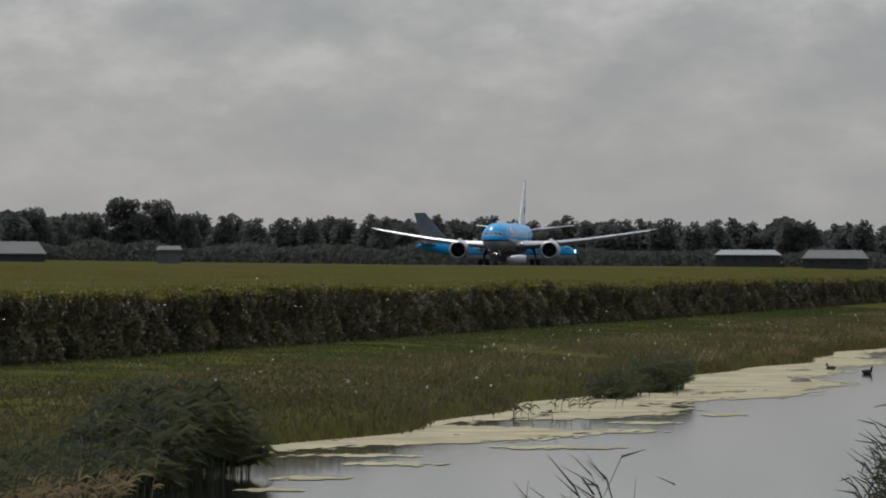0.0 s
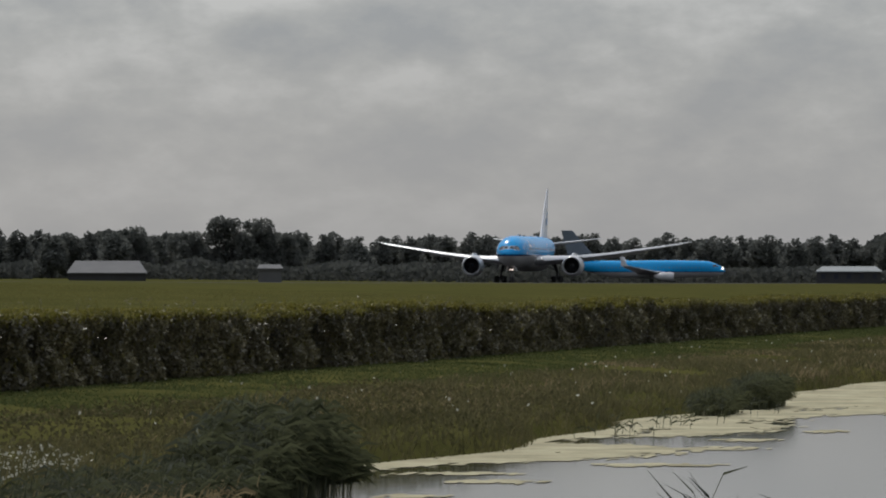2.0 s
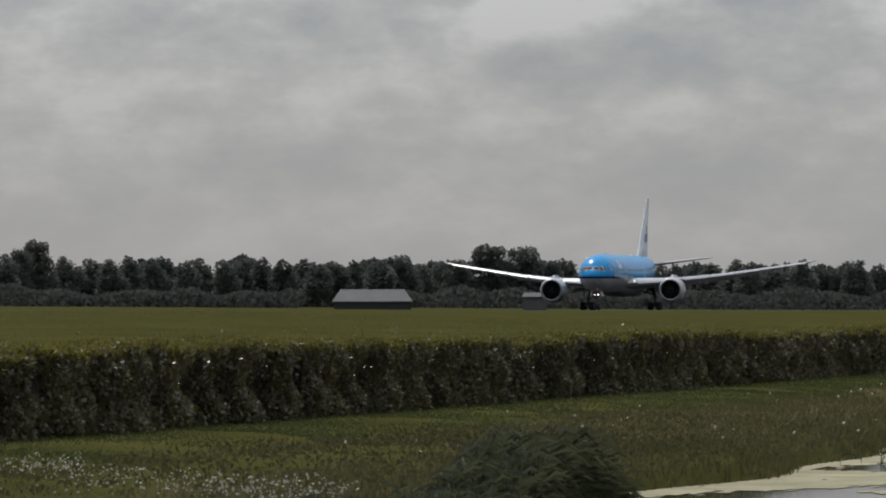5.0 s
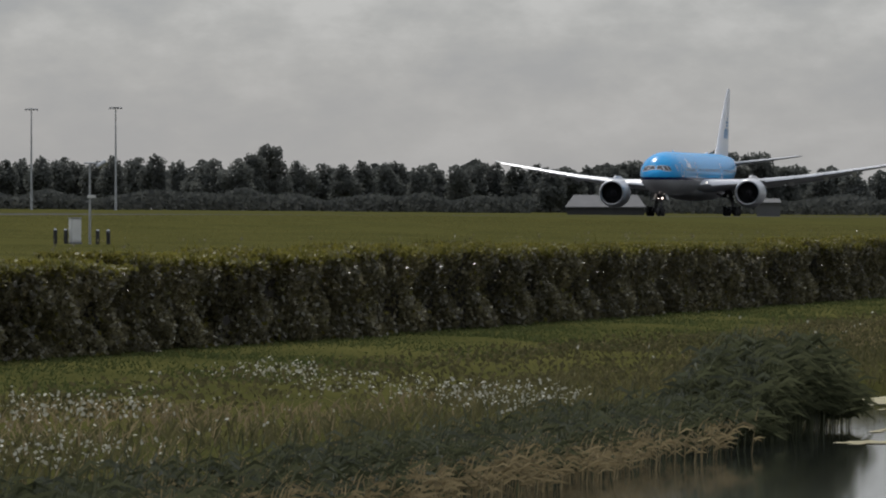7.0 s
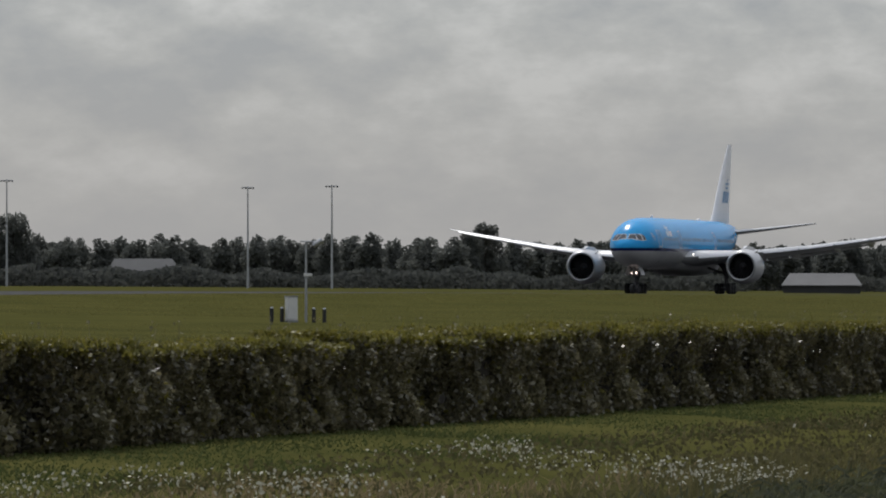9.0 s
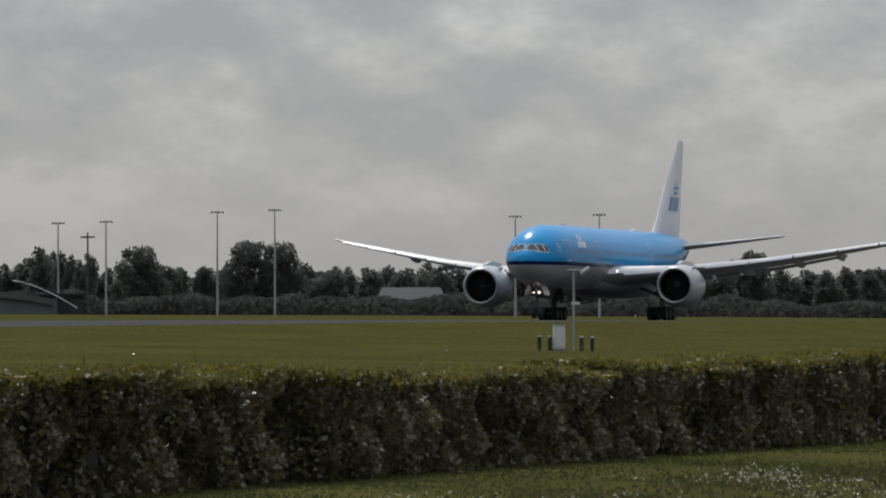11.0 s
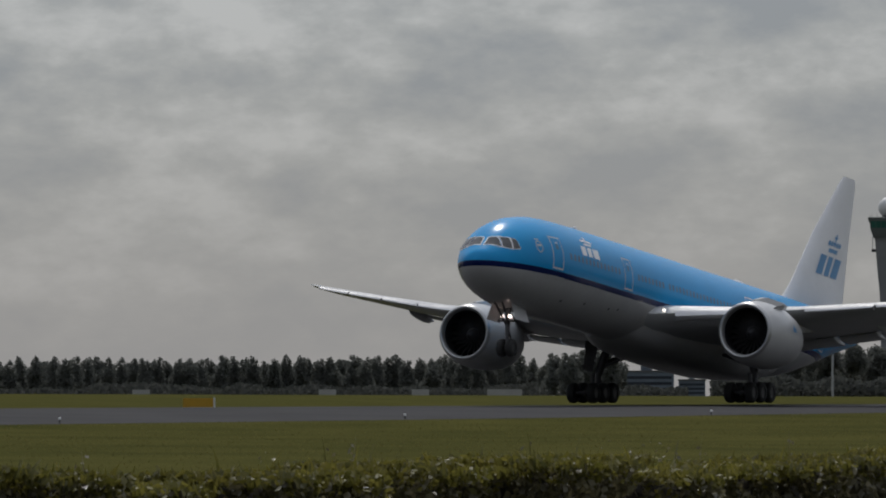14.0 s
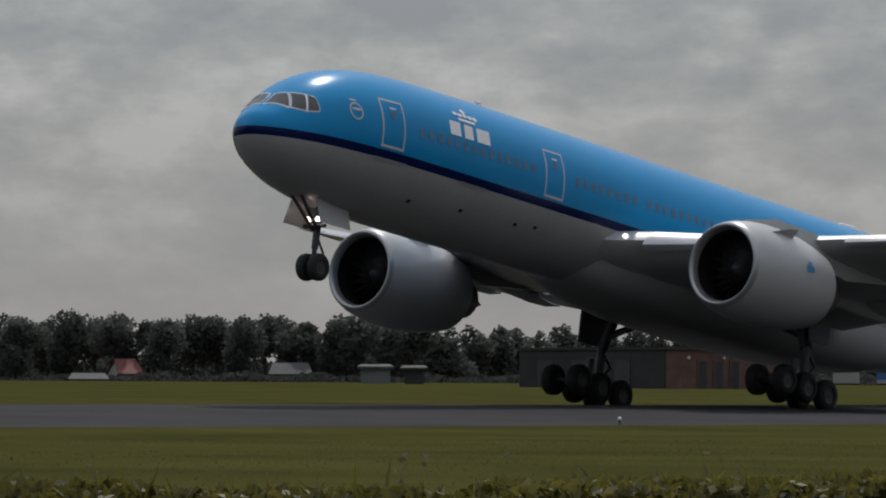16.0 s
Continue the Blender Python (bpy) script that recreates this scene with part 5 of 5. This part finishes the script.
for b0, b1, hh in ((65.42, 65.88, 11.6), (65.92, 66.15, 8.2), (66.2, 66.4, 8.6), (65.0, 65.2, 7.1)):
    w = 2600 * math.tan(radians(b1 - b0))
    ob = tagged(empty("office_building", frame_at((b0 + b1) / 2, 2600)), "flat-roofed office block on the horizon, tinted blue-grey by haze", "building", "offices on the horizon")
    b = bmesh.new()
    block(b, -w / 2, w / 2, -8, 8, -0.5, hh)
    part("wall", b, M_HAZYBLUE, ob)
    b = bmesh.new()
    block(b, -w / 2 - 0.3, w / 2 + 0.3, -8.3, 8.3, hh, hh + 0.5)
    part("roof", b, M_GREYROOF, ob)
    b = bmesh.new()
    block(b, -w * 0.12, w * 0.1, -3, 3, hh + 0.5, hh + 2.6)
    part("plant_room", b, M_HAZYBLUE, ob)
    for k in range(4):
        b = bmesh.new()
        block(b, -w * 0.46, w * 0.46, -8.1, -7.9, hh * (0.16 + 0.2 * k), hh * (0.26 + 0.2 * k))
        part("window_band", b, M_PANE, ob)


def build_tower():
    d = 1923.0
    t = tagged(empty("control_tower", Matrix.Translation((0, 0, -1.7)) @ frame_at(67.726, d)), "grey concrete control tower with green glass and a white radome", "tower")
    b = bmesh.new()
    ring = lambda x0, x1, dep, z: [(x0, -dep, z), (x1, -dep, z), (x1, dep, z), (x0, dep, z)]
    loft(b, [ring(-2.4, 0.1, 2.4, -0.5), ring(-2.4, 0.1, 2.4, 20), ring(-2.45, 0.15, 2.4, 29), ring(-2.75, 0.8, 2.6, 33.5), ring(-3.05, 1.6, 2.8, 36.5), ring(-3.3, 2.6, 3.0, 39), ring(-3.6, 4.0, 3.3, 43), ring(-3.9, 4.2, 3.5, 47), ring(-4.1, 4.4, 3.8, 48.6)])
    part("shaft", b, M_CONCRETE, t)
    b = bmesh.new()
    tube(b, (2.65, 0, -0.5), (2.65, 0, 40), 1.02, 1.02, 16)
    smooth(part("stair_shaft", b, M_CONCRETE, t), 50)
    b = bmesh.new()
    loft(b, [ring(-4.4, 4.6, 4.0, 48.3), ring(-5.3, 5.3, 4.7, 51.0)])
    part("cab_base", b, M_CAB, t)
    for k in range(7):
        b = bmesh.new()
        x0, x1 = -4.9 + k * 1.42, -4.9 + k * 1.42 + 1.28
        loft(b, [[(x0, -4.72, 51.05), (x1, -4.72, 51.05), (x1, -4.62, 51.05), (x0, -4.62, 51.05)], [(x0 * 1.06, -5.12, 53.0), (x1 * 1.06, -5.12, 53.0), (x1 * 1.06, -5.02, 53.0), (x0 * 1.06, -5.02, 53.0)]])
        part("cab_window", b, M_GREENGLASS, t)
    b = bmesh.new()
    loft(b, [ring(-5.2, 5.2, 4.55, 51.0), ring(-5.6, 5.6, 4.9, 53.0)])
    part("cab_wall", b, M_CAB, t)
    b = bmesh.new()
    loft(b, [ring(-5.75, 5.75, 5.2, 53.0), ring(-5.95, 5.95, 5.4, 54.0), ring(-5.7, 5.7, 5.2, 54.15)])
    part("cab_roof", b, M_CAB, t)
    b = bmesh.new()
    tube(b, (0.1, 0, 54.1), (0.1, 0, 55.0), 2.0, 2.0, 20)
    for k in range(14):
        a = 2 * math.pi * k / 14
        tube(b, (5.3 * math.cos(a), 4.6 * math.sin(a), 54.1), (5.3 * math.cos(a), 4.6 * math.sin(a), 55.0), 0.06, 0.06, 5)
    part("roof_railing", b, M_DARKSTEEL, t)
    b = bmesh.new()
    bmesh.ops.create_uvsphere(b, u_segments=28, v_segments=18, radius=3.05, matrix=Matrix.Translation((0.1, 0, 57.0)))
    smooth(part("radome", b, M_RADOME, t, "white radome ball"), 60)
    b = bmesh.new()
    tube(b, (0.1, 0, 60.0), (0.1, 0, 60.9), 0.1, 0.05, 6)
    part("lightning_rod", b, M_DARKSTEEL, t)
    # steel stair frame leaning on the shaft
    b = bmesh.new()
    for y in (-1.6, 1.6):
        tube(b, (4.9, y, 40), (13.2, y, -0.5), 0.24, 0.3, 8)
        tube(b, (4.0, y, 40), (4.0, y, -0.5), 0.16, 0.16, 8)
    for z0, z1 in ((38, 29.5), (29.5, 17), (17, 5)):
        x0, x1 = 4.9 + (40 - z0) * 0.205, 4.9 + (40 - z1) * 0.205
        tube(b, (4.0, -1.6, z0), (x1, -1.6, z1), 0.13, 0.13, 6)
        tube(b, (x0, -1.6, z0), (4.0, -1.6, z1), 0.13, 0.13, 6)
        tube(b, (4.0, -1.6, z0), (x0, -1.6, z0), 0.16, 0.16, 6)
        tube(b, (4.0, 1.6, z0), (x0, 1.6, z0), 0.16, 0.16, 6)
    part("steel_frame", b, M_DARKSTEEL, t)
    b = bmesh.new()
    block(b, 3.4, 5.0, -2.2, 2.2, 39.5, 49)
    part("lift_housing", b, M_CONCRETE, t)
    b = bmesh.new()
    block(b, -4.9, -3.6, -0.8, 0.8, 44.2, 45.0)
    tube(b, (-4.6, 0, 45.0), (-4.6, 0, 48.6), 0.08, 0.08, 6)
    part("side_balcony", b, M_DARKSTEEL, t)


build_tower()


def build_hangar():
    """The long dark building with a bowed roof and a pale arch at its end."""
    d = 1500.0
    h = tagged(empty("hangar", Matrix.Translation((0, 0, -1.2)) @ frame_at(69.1, d)), "long dark building under a bowed grey roof", "building")
    w0, w1 = d * math.tan(radians(68.45 - 69.1)), d * math.tan(radians(69.75 - 69.1))
    b = bmesh.new()
    block(b, w0, w1 - 2, -10, 10, -0.1, 4.8)
    part("wall", b, M_CAB, h)
    b = bmesh.new()
    rr = []
    for u in np.linspace(0, 1, 15):
        x = w0 - 1 + (w1 - w0 - 2) * u
        z = 6.6 - 1.9 * max(0, (u - 0.45) / 0.55) ** 2 - 0.6 * max(0, 0.3 - u)
        rr.append([(x, -11, z - 1.4), (x, 11, z - 1.4), (x, 11, z), (x, -11, z)])
    loft(b, rr)
    part("roof", b, M_GREYROOF, h)
    b = bmesh.new()
    pts = [(w1 - 12 + 14.5 * u, -11.5, 8.8 - 6.2 * u**1.5) for u in np.linspace(0, 1, 12)]
    for a, c in zip(pts, pts[1:]):
        tube(b, a, c, 0.16, 0.16, 8)
    part("arch", b, M_STEEL, h, "pale tubular arch")
    b = bmesh.new()
    block(b, w1 - 6, w1 + 4, -3, 6, -0.5, 5.6, 0.05)
    block(b, w1 - 9, w1 + 6, -4, 7, 5.6, 6.0)
    part("entrance_pavilion", b, M_DARKWALL, h)


build_hangar()


def build_brickhouse():
    x0, y0 = 471.5, 371.0
    z0 = ground_z(x0, y0)
    h = tagged(empty("brick_building", pose(x0, y0, z0)), "flat-roofed red brick service building with dark side", "building")
    b = bmesh.new()
    block(b, 0, 16.2, 0, 17.0, -0.6, 3.5)
    part("wall", b, M_BRICK, h, "red brick wall")
    b = bmesh.new()
    block(b, -0.12, -0.004, 0.1, 17.0, -0.5, 3.4)
    part("side_cladding", b, M_DARKWALL, h, "dark side wall")
    b = bmesh.new()
    block(b, -0.25, 16.4, -0.25, 17.2, 3.5, 3.75, 0.03)
    part("roof", b, M_DARKWALL, h)
    for k, x in enumerate((4.6, 7.0, 9.4)):
        b = bmesh.new()
        block(b, x, x + 1.3, -0.06, 0.04, -0.4, 2.5)
        part("door", b, M_DARKWALL, h)
        b = bmesh.new()
        block(b, x - 0.12, x - 0.01, -0.1, 0.04, -0.4, 2.6)
        part("door_frame", b, M_BRICK, h)
    for k, x in enumerate((3.0, 8.2, 12.6)):
        b = bmesh.new()
        block(b, x, x + 0.3, -0.2, -0.02, 2.7, 2.95)
        part("wall_lamp", b, M_CABINET, h)
    for k, y in enumerate((4, 9, 13)):
        b = bmesh.new()
        block(b, -0.2, -0.13, y, y + 1.8, -0.4, 2.6)
        part("shutter", b, M_DARKSTEEL, h)


build_brickhouse()


def build_mast(bearing, top, d=1520.0):
    x, y, z = aim(bearing, top, d)
    g = ground_z(x, y)
    h = z - g
    m = tagged(empty("floodlight_mast", pose(x, y, g, 0, 0, -bearing)), "tall thin steel floodlight mast with a crossbar head", "light mast", "apron floodlight masts")
    b = bmesh.new()
    tube(b, (0, 0, -0.3), (0, 0, h), 0.3, 0.13, 10)
    part("pole", b, M_STEEL, m)
    b = bmesh.new()
    tube(b, (-1.4, 0, h - 0.2), (1.4, 0, h - 0.2), 0.1, 0.1, 6)
    part("crossbar", b, M_STEEL, m)
    for x_ in (-1.25, -0.5, 0.5, 1.25):
        b = bmesh.new()
        block(b, x_ - 0.25, x_ + 0.25, -0.2, 0.2, h - 0.55, h - 0.3, 0.04)
        part("floodlight", b, M_DARKSTEEL, m)


for b_, t_ in ((74.339, 0.957), (73.616, 0.944), (71.547, 1.003), (69.686, 0.892), (70.097, 0.904), (71.053, 0.985), (67.242, 0.931)):
    build_mast(b_, t_)

x, y, z = aim(69.94, 0.8, 1480)
g = ground_z(x, y)
m = tagged(empty("antenna_mast", pose(x, y, g, 0, 0, -69.94)), "dark steel mast with a cross-shaped antenna head", "mast")
b = bmesh.new()
tube(b, (0, 0, -0.3), (0, 0, z - g), 0.24, 0.18, 8)
part("pole", b, M_DARKSTEEL, m)
b = bmesh.new()
tube(b, (-1.6, 0, z - g - 1.0), (1.6, 0, z - g - 1.0), 0.2, 0.2, 8)
part("crossbar", b, M_DARKSTEEL, m)

# ---- by the runway ----
CAB = aim(73.99, -0.232, 325)
cab_z = ground_z(CAB[0], CAB[1])


def build_cabinet():
    c = tagged(empty("equipment_cabinet", pose(CAB[0], CAB[1], cab_z, 0, 0, -50)), "white upright equipment cabinet on the grass", "cabinet")
    b = bmesh.new()
    block(b, -0.26, 0.26, -0.2, 0.2, 0.08, 1.22, 0.02)
    part("body", b, M_CABINET, c)
    b = bmesh.new()
    block(b, -0.29, 0.29, -0.23, 0.23, 1.22, 1.29, 0.02)
    part("lid", b, M_RENDERWALL, c)
    b = bmesh.new()
    block(b, -0.29, 0.29, -0.23, 0.23, -0.25, 0.08)
    part("plinth", b, M_CONCRETE, c)
    b = bmesh.new()
    block(b, -0.22, 0.22, -0.225, -0.195, 0.16, 1.16)
    part("door", b, M_CABINET, c)


build_cabinet()
right = Vector((math.cos(radians(73.99)), -math.sin(radians(73.99)), 0))
for off in (-0.96, -0.45, 1.1, 1.62):
    p_ = Vector((CAB[0], CAB[1], 0)) + right * off
    q = tagged(empty("bollard", pose(p_.x, p_.y, ground_z(p_.x, p_.y))), "short black bollard with a pale cap", "bollard", "bollards round the cabinet")
    b = bmesh.new()
    tube(b, (0, 0, -0.2), (0, 0, 0.66), 0.1, 0.1, 12)
    part("post", b, M_BOLLARD, q)
    b = bmesh.new()
    tube(b, (0, 0, 0.66), (0, 0, 0.74), 0.1, 0.05, 12)
    part("cap", b, M_STEEL, q)
p_ = Vector((CAB[0], CAB[1], 0)) + right * 0.72
q = tagged(empty("camera_pole", pose(p_.x, p_.y, ground_z(p_.x, p_.y), 0, 0, -73.99)), "slim grey pole with a tilted instrument head", "pole")
b = bmesh.new()
tube(b, (0, 0, -0.2), (0, 0, 3.95), 0.07, 0.05, 10)
part("pole", b, M_STEEL, q)
b = bmesh.new()
block(b, -0.12, 0.3, -0.1, 0.1, 2.25, 2.4, 0.02)
part("junction_box", b, M_CABINET, q)
b = bmesh.new()
tube(b, (-0.3, 0, 3.95), (0.7, 0, 3.95), 0.04, 0.04, 6)
tube(b, (0.35, 0, 3.75), (0.8, 0, 4.02), 0.13, 0.16, 10)
part("instrument_head", b, M_STEEL, q)


def edge_light(x, y):
    l = tagged(empty("runway_edge_light", pose(x, y, ground_z(x, y))), "small raised white runway edge light", "runway light", "runway edge lights")
    b = bmesh.new()
    tube(b, (0, 0, -0.1), (0, 0, 0.17), 0.035, 0.035, 8)
    part("stem", b, M_DARKSTEEL, l)
    b = bmesh.new()
    spun(b, [(0.16, 0.04), (0.19, 0.065), (0.24, 0.06), (0.27, 0.02)], (0, 0, 0), "z", 12, True)
    part("lens", b, M_LOGOWHITE, l)


for bearing in (63.568, 58.506, 56.617, 51.404, 60.6, 54.2, 66.2, 68.2):
    edge_light(146.5 * math.tan(radians(bearing)), 146.5)
for bearing in (55.756, 60.0, 64.0):
    edge_light(204.5 * math.tan(radians(bearing)), 206.0)


def build_sign(bearing, y, w, h):
    x = y * math.tan(radians(bearing))
    s = tagged(empty("runway_sign", pose(x, y, ground_z(x, y), 0, 0, -bearing)), "low yellow airfield guidance sign beside the runway", "sign")
    b = bmesh.new()
    block(b, -w / 2, w / 2, -0.12, 0.12, 0.25, 0.25 + h, 0.03)
    part("panel", b, M_YELLOW, s)
    for k in (-0.35, 0.35):
        b = bmesh.new()
        tube(b, (w * k, 0, -0.2), (w * k, 0, 0.28), 0.05, 0.05, 8)
        part("leg", b, M_STEEL, s)
    b = bmesh.new()
    block(b, w / 2, w / 2 + 0.12, -0.16, 0.16, 0.2, 0.3 + h)
    part("end_cap", b, M_CABINET, s)


build_sign(61.79, 217, 2.1, 0.72)


def trailer(bearing, d, w, h, mat, label):
    t = tagged(empty("trailer", frame_at(bearing, d)), label, "trailer", "trailers by the trees")
    b = bmesh.new()
    block(b, -w / 2, w / 2, -1.25, 1.25, 0.9, 0.9 + h, 0.05)
    part("box", b, mat, t)
    b = bmesh.new()
    block(b, -w / 2 + 0.2, w / 2 - 0.2, -1.1, 1.1, 0.6, 0.9)
    part("chassis", b, M_DARKSTEEL, t)
    b = bmesh.new()
    block(b, -w / 2, w / 2, -1.27, -1.255, 0.95, 0.95 + h * 0.3)
    part("skirt_panel", b, M_RENDERWALL, t)
    for x_ in (-w * 0.35, -w * 0.2, w * 0.3):
        bt, bh = bmesh.new(), bmesh.new()
        wheel(bt, bh, (x_, -1.0, 0.48), 0.48, 0.3)
        part("wheel", bt, M_TYRE, t)
        bh.free()


for k, (b_, m_) in enumerate(((53.35, M_RENDERWALL), (53.75, M_BLUEBOX), (54.1, M_BLUEBOX), (54.42, M_BLUEBOX), (55.3, M_BLUEBOX), (55.6, M_BLUEBOX), (56.2, M_GREYROOF), (56.6, M_GREYROOF), (57.0, M_RENDERWALL))):
    trailer(b_, 1150, 5.6 if m_ is M_BLUEBOX else 4.6, 1.9, m_, "blue box trailer parked by the trees" if m_ is M_BLUEBOX else "pale box trailer parked by the trees")
for b_, m_ in ((64.5, M_RENDERWALL), (64.35, M_RENDERWALL), (65.1, M_ROOFTILE), (63.7, M_RENDERWALL), (62.9, M_RENDERWALL), (61.3, M_RENDERWALL)):
    trailer(b_, 1900, 5.0, 2.0, m_, "small bright vehicle parked on the far airfield")


def motions():
    rows = [(0, 1394.79, 0.00), (0.5, 1364.18, 0.00), (1, 1332.95, 0.00), (1.5, 1301.00, 0.00), (2, 1268.31, 0.00), (2.5, 1234.99, 0.00), (3, 1201.17, 0.00), (3.5, 1167.05, 0.00),
            (4, 1132.78, 0.00), (4.5, 1098.28, 0.00), (5, 1063.51, 0.00), (5.2, 1049.49, 0.00), (7.3, 901.81, 0.00), (7.5, 887.34, 0.00), (8, 850.79, 0.00), (8.5, 813.74, 0.00),
            (9, 776.17, 0.00), (9.2, 761.07, 0.02), (10.3, 677.94, 0.17), (11.3, 601.90, 0.94), (11.5, 586.61, 1.55), (12, 547.99, 2.52), (12.5, 508.87, 3.54), (13, 469.49, 4.64),
            (13.5, 429.59, 5.50), (14, 389.26, 6.31), (14.5, 348.29, 7.05), (15, 306.99, 7.91), (15.3, 282.08, 8.45), (15.5, 265.44, 8.75), (15.6, 257.10, 8.88), (15.8, 240.37, 9.23),
            (16, 223.58, 9.87)]
    lift = lambda t: float(np.interp(t, [0, 9, 12, 13, 14, 15, 16], [0.0, 0.06, 0.24, 0.19, 0.15, 0.1, 0.26]))
    oleo = lambda x: float(np.interp(x, [223, 262, 307, 430], [-0.56, -0.36, -0.17, 0.0]))
    walk(airliner, [(t, pose(x, 174.21, lift(t), 0, a, 0.33)) for t, x, a in rows])
    for bogie, side in zip(airliner_bogies, (-1, 1)):
        tilt = lambda t, a: -a if t <= 15.3 else -a + float(np.interp(t, [15.3, 15.5, 15.6, 15.8, 16], [0, 1.5, 4, 9, 13]))
        walk(bogie, [(t, pose(-0.72, side * 5.48, 0.66 + oleo(x), 0, tilt(t, a), 0)) for t, x, a in rows])
    # the wings bend upwards as they take the weight
    for wing, side in zip(airliner_wings, (-1, 1)):
        walk(wing, [(t, pose(0, 0, 4.4, side * a) @ pose(0, 0, -4.4)) for t, a in ((0, -1.8), (9.2, -1.8), (12, -0.6), (13, -0.4), (14, 0.1), (15, 0.5), (16, 0.8))])
    start, d = 83.47, 1580.0
    jr = []
    for t in (0, 4, 8, 12, 16):
        x, y, _ = aim(start + 0.2 * t - 0.64, 0, d)
        jr.append((t, pose(x, y, -0.05, 0, 0, 180 - (start + 0.2 * t))))
    walk(jet, jr)


motions()
